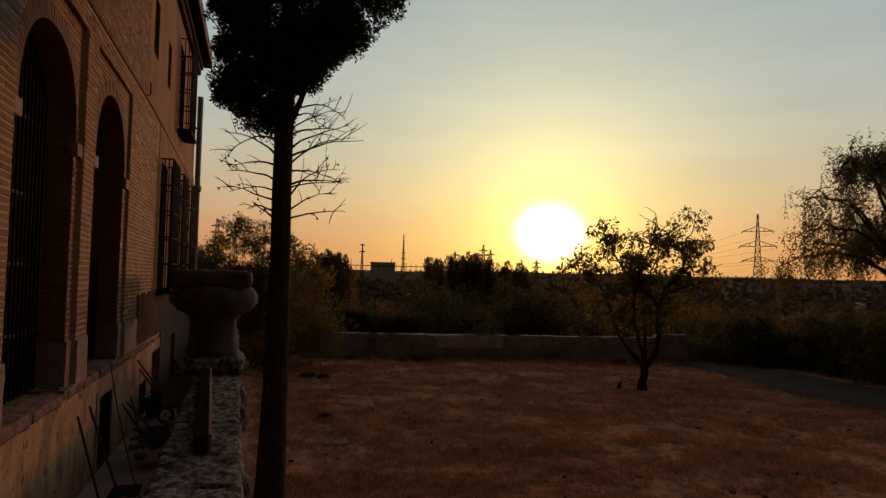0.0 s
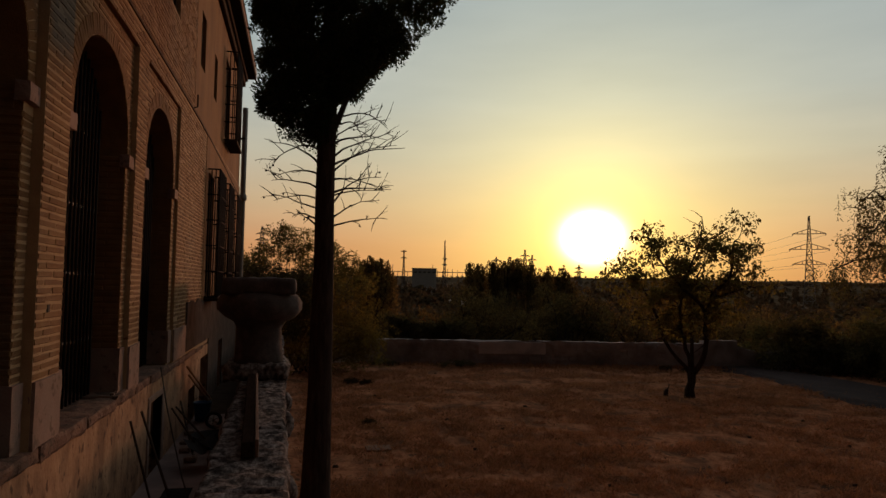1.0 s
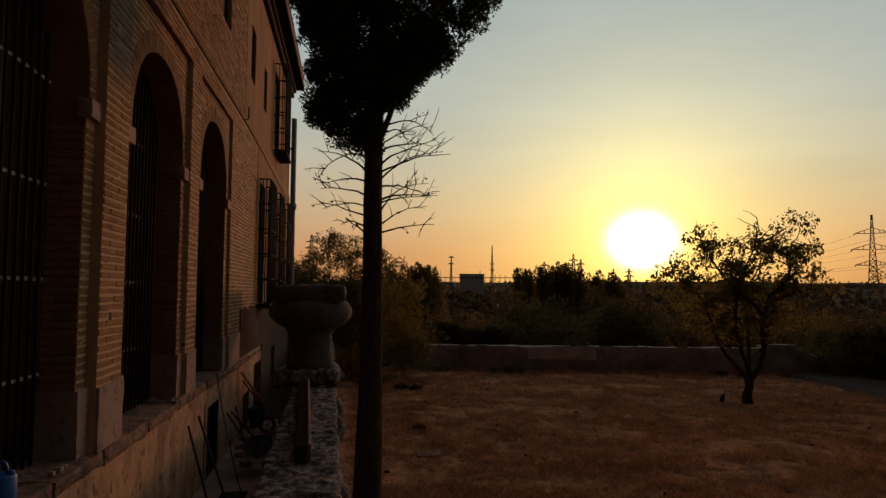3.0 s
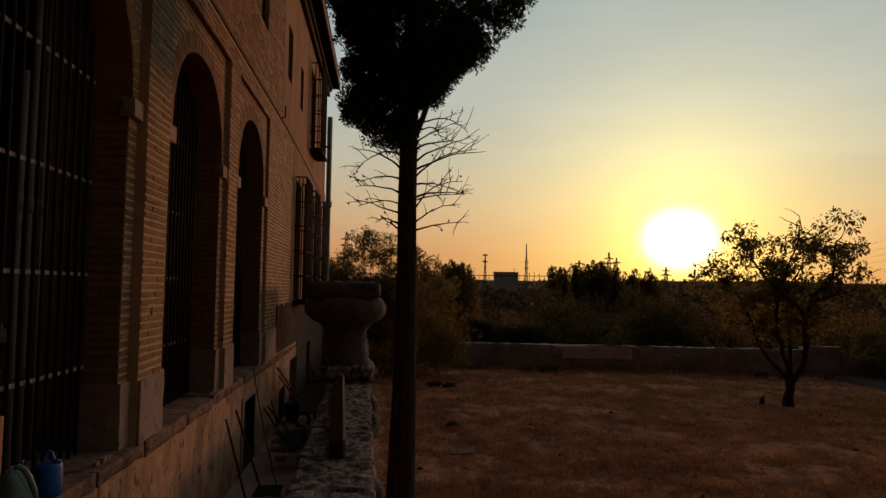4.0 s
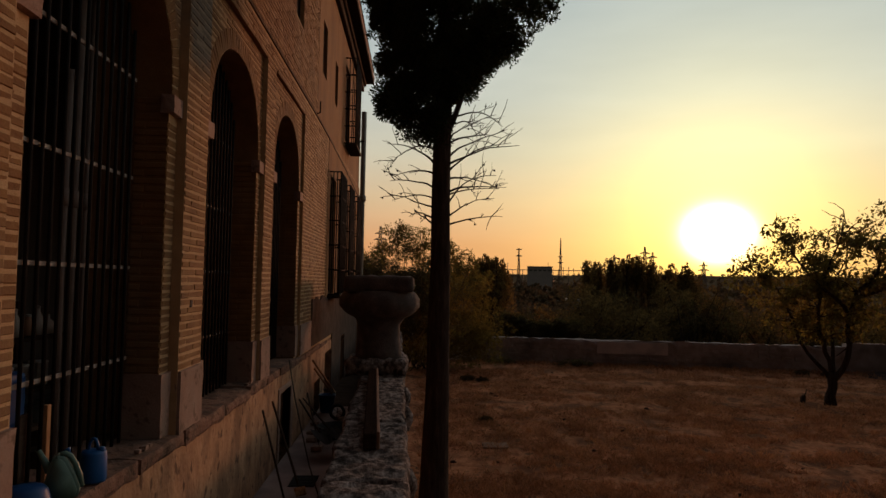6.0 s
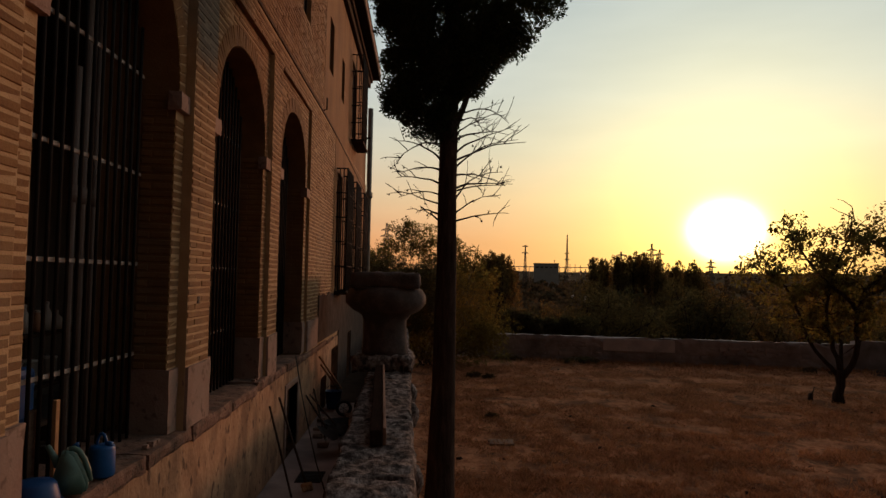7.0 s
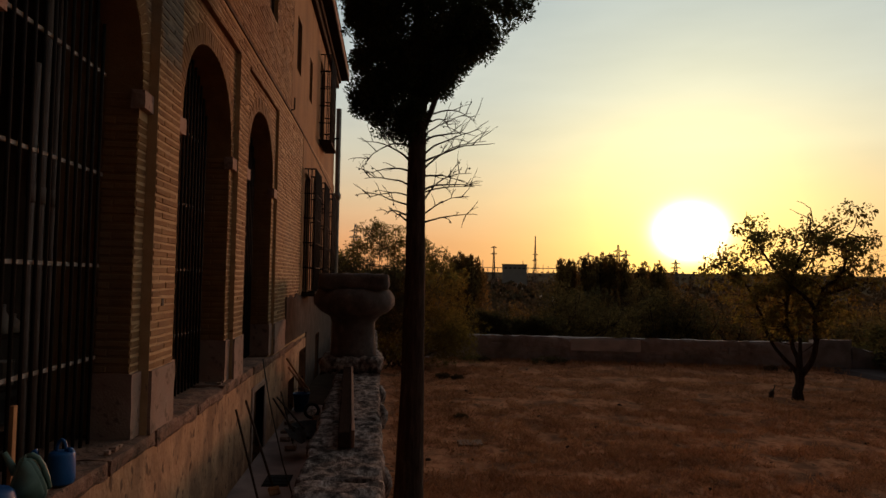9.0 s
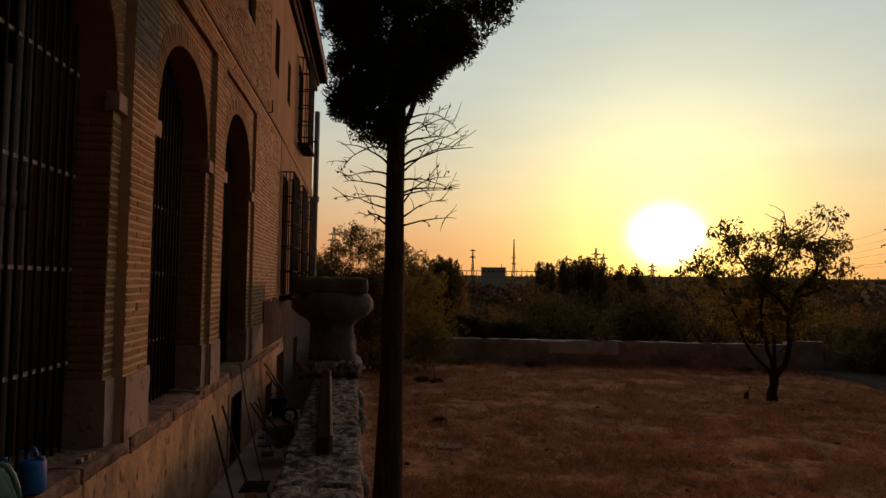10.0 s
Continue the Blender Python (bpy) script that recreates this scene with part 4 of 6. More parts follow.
def small_tree():
    """The lone bushy tree on the lawn, forked near the ground."""
    base = Vector((10.2, 16.25, 0.0))
    t = thing("lone_tree", "small leaning tree with a forked dark trunk on the lawn", "tree", at=base)
    rng = np.random.default_rng(8)
    right = Vector((base.y, -base.x, 0)).normalized()
    back = Vector((base.x, base.y, 0)).normalized()

    def at(u, h, d=0.0):
        return base + right * u + back * d + Vector((0, 0, h))

    v, f = [], []
    stem = [at(0.0, -0.15), at(-0.02, 0.2), at(0.04, 0.4), at(0.03, 0.65), at(0.04, 0.78)]
    tube_data(stem, [0.17, 0.12, 0.105, 0.115, 0.1], 12, v, f)
    limbs = [
        ([at(0.06, 0.6), at(0.27, 0.9), at(0.4, 1.45), at(0.4, 2.2), at(0.56, 2.75), at(1.0, 3.2), at(1.05, 3.7), at(1.1, 4.1)], 0.085, 0.02),
        ([at(0.04, 0.68), at(-0.02, 1.05), at(-0.14, 1.5), at(-0.25, 2.1), at(-0.2, 2.6), at(-0.05, 3.2), at(0.2, 3.9), at(0.3, 4.5)], 0.07, 0.015),
        ([at(0.0, 0.6), at(-0.28, 0.95), at(-0.66, 1.5), at(-0.8, 2.0), at(-1.0, 2.5, 0.2), at(-1.35, 3.0, 0.3), at(-1.7, 3.4, 0.3)], 0.06, 0.012),
        ([at(0.4, 2.2), at(0.1, 2.6, -0.3), at(-0.4, 3.1, -0.4), at(-0.8, 3.7, -0.4), at(-1.0, 4.1, -0.4)], 0.06, 0.012),
        ([at(0.5, 2.6), at(1.0, 2.75, 0.3), at(1.35, 2.85, 0.4), at(1.6, 2.9, 0.4)], 0.05, 0.01),
        ([at(0.05, 0.7, 0.05), at(0.05, 1.4, 0.4), at(0.1, 2.3, 0.9), at(0.2, 3.2, 1.1), at(0.5, 4.0, 1.1)], 0.06, 0.012),
    ]
    tips = []
    for pts, r0, r1 in limbs:
        fine = []
        for a, b in zip(pts, pts[1:]):
            fine += [a, (a + b) / 2 + Vector(rng.normal(size=3)) * 0.03]
        fine.append(pts[-1])
        tube_data(fine, taper(len(fine), r0, r1), 8, v, f)
        for p in fine[4:]:
            for _ in range(3):
                w = Vector((rng.normal(), rng.normal(), rng.uniform(-0.3, 0.9)))
                sub = limb(rng, p, w, rng.uniform(0.4, 1.0), 0.25, 5)
                tube_data(sub, taper(6, 0.018, 0.005), 5, v, f)
                tips += sub[2:]
    link_part("trunk", mesh_of("trunk", v, f, M["bark"], smooth=True), t)
    cs = []
    while len(cs) < 330:
        q = tips[rng.integers(len(tips))] + Vector(rng.normal(size=3)) * 0.13
        cs.append(q)
    cs = np.array([tuple(q) for q in cs])
    u = (cs - np.array(base)) @ np.array(right)
    h = cs[:, 2]
    top = np.interp(u, [-2.6, -2.2, -1.6, -1.0, -0.4, 0.2, 0.9, 1.6, 2.1, 2.4], [2.8, 3.1, 3.7, 4.1, 4.2, 4.25, 4.55, 4.3, 3.6, 2.9])
    low = np.interp(u, [-2.6, -1.5, 0.0, 1.0, 2.4], [2.2, 1.7, 1.6, 1.8, 2.3])
    keep = (h < top) & (h > low) & (u > -2.1) & (u < 1.4)
    cs = cs[keep]
    # outlying tufts that carry the silhouette
    extra = [(-2.3, 2.95), (-2.1, 3.15), (-1.7, 3.75), (-1.3, 4.15), (-0.95, 4.3), (-0.4, 4.25), (0.2, 4.3), (0.75, 4.55), (1.15, 4.7), (1.45, 4.4), (1.5, 3.9), (1.5, 3.4), (1.6, 2.9), (1.5, 3.2), (-0.7, 3.9), (-1.5, 3.2), (0.5, 3.9), (1.3, 3.7), (0.0, 4.1), (-0.9, 3.1), (1.0, 3.3), (-0.3, 3.0), (0.4, 3.2), (-1.9, 2.75), (-1.2, 2.3), (-0.6, 2.0), (0.4, 2.1), (0.9, 2.2), (1.2, 2.5), (-1.6, 2.4), (0.0, 1.85), (0.7, 2.6), (-0.9, 2.6), (0.9, 4.0), (-0.2, 3.6), (-1.2, 3.5), (1.85, 3.05), (1.7, 3.35), (-1.85, 3.35), (-1.1, 4.35), (1.3, 4.6)]
    ex = np.array([tuple(at(u, h, rng.normal() * 0.4)) for u, h in extra])
    cs = np.vstack([cs, ex, ex + rng.normal(size=ex.shape) * 0.15])
    centres, ways = clumps(rng, cs, rng.uniform(0.09, 0.2, len(cs)), 34)
    link_part("crown", leaves_mesh("crown", centres, ways, 0.1, 0.058, M["olive_leaf"], rng, 0.3), t, "sparse olive-green leaves with gaps")
    v, f = [], []
    top_at = at(0.35, 4.4)
    tube_data([top_at, at(0.3, 4.75), at(0.12, 4.9), at(-0.02, 4.95)], [0.015, 0.012, 0.008, 0.005], 5, v, f)
    link_part("top_shoot", mesh_of("top_shoot", v, f, M["twig"]), t)
    s = thing("tree_stump", "short broken stump beside the lone tree", "stump", at=at(-0.62, 0))
    v, f = tube_data([at(-0.62, -0.1), at(-0.6, 0.08), at(-0.58, 0.16)], [0.07, 0.06, 0.045], 9)
    link_part("stump_wood", mesh_of("stump_wood", v, f, M["bark"]), s)
    v, f = tube_data([at(-0.58, 0.14), at(-0.54, 0.22), at(-0.52, 0.32)], [0.018, 0.014, 0.008], 6)
    link_part("shoot", mesh_of("shoot", v, f, M["twig"]), s)


small_tree()


def polar(az, dist, z=0.0):
    return Vector((dist * math.sin(radians(az)), dist * math.cos(radians(az)), z))


def pepper_tree():
    """Weeping tree at the lawn's side: arching limbs and hanging strands."""
    base = polar(50.5, 24.0)
    t = thing("pepper_tree", "weeping tree with hanging fine foliage and open limbs", "tree", at=base)
    rng = np.random.default_rng(5)
    right = Vector((base.y, -base.x, 0)).normalized()
    back = Vector((base.x, base.y, 0)).normalized()

    def at(u, h, d=0.0):
        return base + right * u + back * d + Vector((0, 0, h))

    v, f = [], []
    tube_data([at(0, -0.2), at(-0.1, 0.8), at(0.05, 1.8), at(-0.2, 2.7)], [0.3, 0.24, 0.21, 0.2], 12, v, f)
    tips = []
    for k in range(30):
        a = 2 * math.pi * k / 30 + rng.normal() * 0.15
        rise = rng.uniform(0.15, 1.0)
        out = 3.9 * math.sqrt(max(0.05, 1 - (rise * 0.95) ** 2)) * rng.uniform(0.85, 1.02)
        top = 3.7 + 3.4 * rise
        u, d = out * math.cos(a), out * math.sin(a)
        pts = [at(-0.15, 2.5), at(u * 0.22, 2.6 + (top - 2.6) * 0.45, d * 0.22), at(u * 0.55, 2.6 + (top - 2.6) * 0.88, d * 0.55), at(u * 0.82, top, d * 0.82), at(u, top - 0.5, d)]
        fine = []
        for p, q in zip(pts, pts[1:]):
            fine += [p, (p + q) / 2 + Vector(rng.normal(size=3)) * 0.1]
        fine.append(pts[-1])
        tube_data(fine, taper(len(fine), 0.085, 0.009), 6, v, f)
        for p in fine[3:]:
            for _ in range(4):
                sub = limb(rng, p, (rng.normal(), rng.normal(), 0.3), rng.uniform(0.4, 1.0), 0.25, 5, -0.08)
                tube_data(sub, taper(6, 0.012, 0.003), 4, v, f)
                tips += sub[2:]
    link_part("trunk", mesh_of("trunk", v, f, M["bark"], smooth=True), t)
    # one low limb reaches out over the drive
    reach = [at(-0.15, 2.4), at(-0.6, 3.2), at(-1.2, 3.75), at(-2.0, 3.95), at(-3.0, 3.8), at(-3.7, 3.45)]
    lv, lf = tube_data(reach, taper(6, 0.085, 0.015), 8)
    link_part("low_limb", mesh_of("low_limb", lv, lf, M["bark"], smooth=True), t)
    for p in reach[2:] * 9:
        tips += limb(rng, p, (rng.normal(), rng.normal(), 0.1), rng.uniform(0.3, 0.9), 0.25, 5, -0.08)[2:]
    strands = []
    picks = rng.choice(len(tips), 760, replace=len(tips) < 760)
    for k in range(4900):
        p = tips[picks[k % len(picks)]] + Vector(rng.normal(size=3)) * 0.13
        ln = rng.uniform(0.2, 0.75) * (1.5 if (p - base).dot(right) < -2.0 else 1.0)
        for j in range(10):
            s = j / 9
            strands.append((p.x + rng.normal() * 0.03, p.y + rng.normal() * 0.03, p.z - ln * s))
    c = np.array(strands)
    w = rng.normal(size=c.shape) * 0.7
    w[:, 2] -= 0.6
    link_part("crown", leaves_mesh("crown", c, w, 0.13, 0.036, M["pepper_leaf"], rng), t, "hanging grey-green strands")


pepper_tree()


def shrub(name, label, category, spots, leaf, material, per, seed, stems=True, group="", flat=0.9, stem_r=0.05):
    """Leafy mass of many clumps: spots are (x, y, z, radius) of its lobes."""
    rng = np.random.default_rng(seed)
    x0, y0 = spots[0][0], spots[0][1]
    t = thing(name, label, category, group, at=(x0, y0, land_height(x0, y0)))
    cs, rad = [], []
    for x, y, z, r in spots:
        for _ in range(int(10 + 8 * r)):
            d = ball(rng, 1)[0] * r * rng.uniform(0.35, 1.0)
            cs.append((x + d[0], y + d[1], z + d[2] * flat))
            rad.append(r * rng.uniform(0.18, 0.38))
    centres, ways = clumps(rng, np.array(cs), np.array(rad), per, flat)
    ways[:, 2] += 0.25
    link_part("crown", leaves_mesh("crown", centres, ways, leaf, leaf * 0.4, M[material], rng, 0.2), t)
    if stems:
        v, f = [], []
        g = land_height(x0, y0)
        for x, y, z, r in spots:
            pts = [Vector((x0 + rng.normal() * 0.2, y0 + rng.normal() * 0.2, g - 0.1)), Vector(((x + x0) / 2, (y + y0) / 2, (z + g) / 2)), Vector((x, y, z)), Vector((x + rng.normal() * r * 0.3, y, z + r * 0.8))]
            tube_data(pts, taper(4, stem_r + 0.4 * stem_r * r, 0.008), 6, v, f)
        link_part("stem", mesh_of("stem", v, f, M["bark"]), t)
    return t


def spot(az, el, dist, r):
    """A lobe seen from the terrace at that azimuth, height over level and distance."""
    p = polar(az, dist)
    return (p.x, p.y, EYE + dist * math.tan(radians(el)), r)


# big yellowing bush by the far corner of the house
low = [spot(az, el, 22, 1.0) for az, el in ((0.5, -4.5), (-5.0, 0.2), (-3.0, -0.2), (-1.2, -0.3), (0.6, -0.2), (2.3, -0.5), (3.8, -0.9), (5.0, -2.4), (5.6, -3.6), (3.2, -3.6), (1.8, -2.2), (-1.5, -2.4), (-3.4, -2.8), (4.4, -4.6), (2.2, -4.9), (-0.8, -4.6), (3.0, -5.7), (5.2, -5.5), (1.0, -5.8), (6.3, -5.0))]
shrub("tall_bush", "big airy bush with yellowing leaves by the house corner", "bush", low, 0.1, "autumn_leaf", 60, 31, stem_r=0.012)
shrub("hedge", "dark leafy hedge growing by the house corner", "hedge", [spot(a, e, 21, 0.65) for a in np.arange(-5.4, 1.2, 0.9) for e in (0.2, -1.6, -3.4)], 0.09, "hedge_leaf", 70, 36, stems=False)
airy = [spot(az, el, 23.5, r) for az, el, r in ((-0.6, 1.0, 1.0), (-3.4, 1.7, 0.6), (-2.5, 2.3, 0.7), (-1.6, 3.0, 0.7), (-0.9, 3.7, 0.6), (-1.5, 4.2, 0.45), (-0.1, 3.1, 0.7), (0.6, 3.3, 0.5), (1.3, 2.2, 0.7), (2.2, 1.9, 0.7), (2.6, 2.8, 0.5), (3.3, 2.1, 0.6), (4.0, 1.3, 0.6), (4.7, 0.6, 0.6), (-4.3, 1.1, 0.6), (3.0, 1.0, 0.8), (1.0, 1.2, 0.8), (5.4, 0.0, 0.6))]
shrub("slender_tree", "slender leafy tree rising airy over the bushes", "tree", airy, 0.1, "olive_leaf", 44, 34, stem_r=0.01)
shrub("hedge", "dense clipped dark hedge behind the wall", "hedge", [spot(a, e, 27.5, 0.5) for a in np.arange(7.7, 9.7, 0.5) for e in (-3.3, -4.4)], 0.09, "hedge_leaf", 110, 33, stems=False)
shrub("hedge", "lower run of the dense dark hedge behind the wall", "hedge", [spot(a, e, 27.3, 0.45) for a in np.arange(9.9, 14.0, 0.5) for e in (-3.7, -4.6)], 0.09, "hedge_leaf", 110, 35, stems=False)


def poplar_group(seed, peaks, dist, leaf="poplar_leaf"):
    """Upright crowns of many slim plumes, standing shoulder to shoulder: peaks are (azimuth, top elevation)."""
    rng = np.random.default_rng(seed)
    for az, top in peaks:
        base = polar(az, dist + rng.normal() * 0.8)
        g = land_height(base.x, base.y)
        t = thing("poplar", "dark upright tree with plumed top behind the wall", "tree", "trees behind the wall", at=(base.x, base.y, g))
        ztop = EYE + dist * math.tan(radians(top))
        v, f = tube_data([(base.x, base.y, g - 0.2), (base.x, base.y, (g + ztop) / 2), (base.x, base.y, ztop - 0.7)], [0.2, 0.12, 0.03], 7)
        cs, ws, bv, bf = [], [], [], []
        for k in range(7):
            a, r = rng.uniform(0, 2 * math.pi), rng.uniform(0.04, 0.32)
            x, y = base.x + r * math.cos(a), base.y + r * math.sin(a)
            tip = ztop - (0.0 if k == 0 else rng.uniform(0.05, 0.6))
            foot = tip - rng.uniform(1.3, 2.2)
            lean = rng.normal(size=2) * 0.06
            tube_data([(base.x, base.y, foot - 1.2), (x, y, foot), (x + lean[0], y + lean[1], tip - 0.1)], [0.05, 0.03, 0.008], 5, bv, bf)
            n = 170
            s = rng.uniform(0, 1, n)
            wide = 0.105 * np.minimum(1.0, (1.02 - s) * 5) * (0.75 + 0.5 * rng.uniform(0, 1, n))
            b = rng.uniform(0, 2 * math.pi, n)
            cs.append(np.stack([x + lean[0] * s + wide * np.cos(b), y + lean[1] * s + wide * np.sin(b), foot + (tip - foot - 0.1) * s], 1))
            ws.append(np.stack([np.cos(b) * 0.6, np.sin(b) * 0.6, np.full(n, 1.2)], 1) + rng.normal(size=(n, 3)) * 0.3)
        n = 1500
        s = rng.uniform(0, 1, n)
        h = g + 0.6 + (ztop - 1.0 - g - 0.6) * s
        wide = (1.0 - 0.55 * s) * rng.uniform(0.3, 1.0, n) ** 0.5
        b = rng.uniform(0, 2 * math.pi, n)
        cs.append(np.stack([base.x + wide * np.cos(b), base.y + wide * np.sin(b), h], 1))
        ws.append(np.stack([np.cos(b) * 0.6, np.sin(b) * 0.6, np.full(n, 0.9)], 1) + rng.normal(size=(n, 3)) * 0.4)
        link_part("trunk", mesh_of("trunk", v, f, M["bark"]), t)
        tagged(link_part("branches", mesh_of("branches", bv, bf, M["bark"]), t), kind="stuff")
        link_part("crown", leaves_mesh("crown", np.vstack(cs), np.vstack(ws), 0.15, 0.06, M[leaf], rng), t)


poplar_group(41, [(14.45, 2.0), (14.8, 1.75), (15.06, 2.05), (15.55, 1.95), (16.44, 2.2), (16.8, 2.33), (17.2, 2.2), (17.56, 2.5), (17.95, 2.4), (18.34, 2.55), (18.8, 2.4), (19.35, 2.05), (19.8, 1.4), (20.6, 1.8), (21.1, 1.9), (21.75, 1.65), (22.35, 1.92), (22.8, 1.2)], 42)
poplar_group(42, [(5.25, 2.35), (5.6, 2.2), (5.95, 2.5), (6.3, 2.3), (6.65, 2.3), (7.1, 2.25), (7.6, 1.85)], 38)
rng = np.random.default_rng(51)


def scrub(azs, el_of, dist, seed, leaf_size=0.17, per=24):
    for n, az in enumerate(azs):
        d = rng.uniform(*dist)
        top = el_of(az) + rng.uniform(-0.8, 0.25)
        p = []
        for k in range(6):
            r = rng.uniform(0.8, 1.4)
            z_top = EYE + d * math.tan(radians(top)) - r
            q = polar(az + rng.normal() * 1.0, d + rng.normal())
            g = land_height(q.x, q.y)
            p.append((q.x, q.y, g + 0.5 + (z_top - g - 0.5) * (k / 5), r))
        shrub("scrub_tree", "dark scrubby tree in the dim valley", "tree", p, leaf_size, ("poplar_leaf", "hedge_leaf")[n % 2], per, seed + n, group="scrub past the wall")


scrub(np.arange(8.5, 14.2, 1.4), lambda a: -1.5, (34, 40), 100)
scrub(np.arange(13.6, 24.5, 1.1), lambda a: 0.45, (33, 39), 200)
scrub(np.arange(24.0, 37.0, 1.5), lambda a: -0.1, (32, 42), 300)
scrub(np.arange(37.0, 60.0, 1.8), lambda a: -1.1, (34, 46), 400)
for az, d, r, top, seed in ((38.2, 30, 1.1, -2.7, 60), (39.9, 27, 1.2, -1.6, 61), (41.7, 27.5, 1.2, -2.9, 62), (43.6, 28, 1.3, -2.3, 63), (45.6, 27, 1.4, -1.1, 64), (47.5, 26, 1.3, -2.6, 65), (49.6, 25, 1.4, -1.6, 66), (52.0, 24, 1.5, -1.0, 67), (55.5, 23, 1.6, -0.8, 68)):
    zt = EYE + d * math.tan(radians(top))
    c = polar(az, d)
    p = [(c.x + dx * r, c.y + dy * r, z, r * k) for dx, dy, z, k in ((0, 0, 0.55, 0.8), (-0.6, 0.2, 0.6, 0.7), (0.7, -0.2, 0.55, 0.7), (0, 0.1, zt * 0.55, 0.8), (-0.4, 0, zt * 0.75, 0.6), (0.5, 0, zt - 0.5, 0.5), (0.1, -0.5, 0.4, 0.6))]
    shrub("bush", "dusty leafy bush at the edge of the drive", "bush", p, 0.15, ("pepper_leaf", "hedge_leaf")[seed % 2], 46, seed, stems=False, group="bushes by the drive")

# far woods fill the valley floor up to the ridge
rng = np.random.default_rng(71)
n = 5200
az, dist = rng.uniform(-14, 62, n), 60 * np.exp(rng.uniform(0, 3.9, n))
x, y = dist * np.sin(np.radians(az)), dist * np.cos(np.radians(az))
z = np.array([land_height(a, b) for a, b in zip(x, y)])
size = np.minimum(1.5 + 0.006 * dist, 6.0) * rng.uniform(0.6, 1.25, n)
size[(az > 4) & (az < 17) & (dist > 250) & (dist < 590)] *= 1.5
per = 36
cs = np.repeat(np.stack([x, y, z + 0.4 * size], 1), per, 0)
d = ball(rng, n * per)
cs += d * np.repeat(size, per)[:, None] * 0.5
woods = tagged(new("far_woods", leaves_mesh("far_woods", cs - d * np.repeat(size, per)[:, None] * 0.2, d, 1.0, 0.9, M["far_leaf"], rng)), "dark far woods and scrub on the valley floor", "woods", kind="stuff")
# larger far crowns are larger blades
me = woods.data
co = np.empty(len(me.vertices) * 3)
me.vertices.foreach_get("co", co)
co = co.reshape(-1, 4, 3)
mid = co.mean(1, keepdims=True)
co = mid + (co - mid) * np.repeat(size, per)[:, None, None] * 0.42
me.vertices.foreach_set("co", co.ravel())
me.update()

# ---- boundary wall and drive ----
WALL_A, WALL_B = Vector((-1.5, 25.0, 0)), Vector((15.6, 21.9, 0))
bwall = thing("boundary_wall", "low rough stone boundary wall patched with grey render", "wall", kind="structure", at=(7, 24, 0))
along = (WALL_B - WALL_A).normalized()
across = Vector((-along.y, along.x, 0))
length = (WALL_B - WALL_A).length
turn = Matrix.Translation(WALL_A) @ Matrix(((along.x, across.x, 0, 0), (along.y, across.y, 0, 0), (0, 0, 1, 0), (0, 0, 0, 1)))


def wall_run(name, s0, s1, z1, material, front=0.0, thick=0.45, wear=0.02, seed=0, z0=-0.2, drop=0.0):
    bm = worn_box(s0, s1, front, thick, z0, z1, ((s1 - s0) * 4, 3, 6), wear, seed=seed)
    for q in bm.verts:
        if q.co.z > z1 - 0.06 and thick > 0.3:
            q.co.z -= 0.1 * max(0.0, q.co.y - front) + drop * (q.co.x - s0) / (s1 - s0)
    bm.transform(turn)
    part(name, bm, M[material], bwall)


wall_run("rubble_wall", 0.0, length - 1.1, 0.9, "rubble", wear=0.05, seed=1)
wall_run("render_patch", 8.05, 10.45, 0.84, "render_coat", -0.035, 0.02, 0.008, 3, 0.42)

# rough stones that stand proud of the wall's face
rng = np.random.default_rng(23)
stone_meshes = []
for k in range(5):
    bm = worn_box(-0.5, 0.5, -0.5, 0.5, -0.5, 0.5, (2, 1, 2), 0.12, seed=90 + k)
    me = bpy.data.meshes.new("stone")
    bmesh.ops.recalc_face_normals(bm, faces=bm.faces)
    bm.to_mesh(me)
    bm.free()
    me.materials.append(M["rubble"])
    stone_meshes.append(me)
for row in range(5):
    a = 2.0 + rng.uniform(0, 0.2)
    while a < 14.8:
        ln, tall = rng.uniform(0.2, 0.46), rng.uniform(0.1, 0.16)
        if not (7.9 < a + ln / 2 < 10.6 and row > 1):
            ob = link_part("stone", stone_meshes[rng.integers(5)], bwall)
            ob.matrix_basis = turn @ Matrix.Translation((a + ln / 2, -0.012, 0.1 + 0.165 * row + rng.uniform(-0.02, 0.02))) @ Matrix.Diagonal((ln, 0.06, tall, 1))
        a += ln + rng.uniform(0.02, 0.1)

wall_run("gate_pier", length - 1.15, length + 0.03, 1.03, "rubble", -0.05, 0.5, 0.02, 6)
wall_run("broken_wall", length + 0.04, length + 2.6, 0.8, "rubble", 0.0, 0.42, 0.035, 7, -0.2, 0.6)

# drive: a shallow sheet of grey asphalt along the bushes
bm = bmesh.new()
pts = [((14.6, 21.6), (15.6, 22.4)), ((14.9, 20.6), (16.6, 21.6)), ((14.4, 17.9), (17.2, 19.4)), ((13.6, 15.2), (17.35, 17.3)), ((13.9, 12.8), (17.3, 14.6)), ((16, 6.0), (20, 9)), ((19, -4), (25, -2))]
rows = []
for (a, b), (c, d) in pts:
    rows.append([bm.verts.new((a + (c - a) * k / 8, b + (d - b) * k / 8, 0.085 - (0.12 if k in (0, 8) else 0.0))) for k in range(9)])
for lo, hi in zip(rows, rows[1:]):
    for k in range(8):
        bm.faces.new((lo[k], lo[k + 1], hi[k + 1], hi[k]))
tagged(part("road", bm, M["asphalt"]), "grey dusty drive at the edge of the lawn", "road", kind="structure")

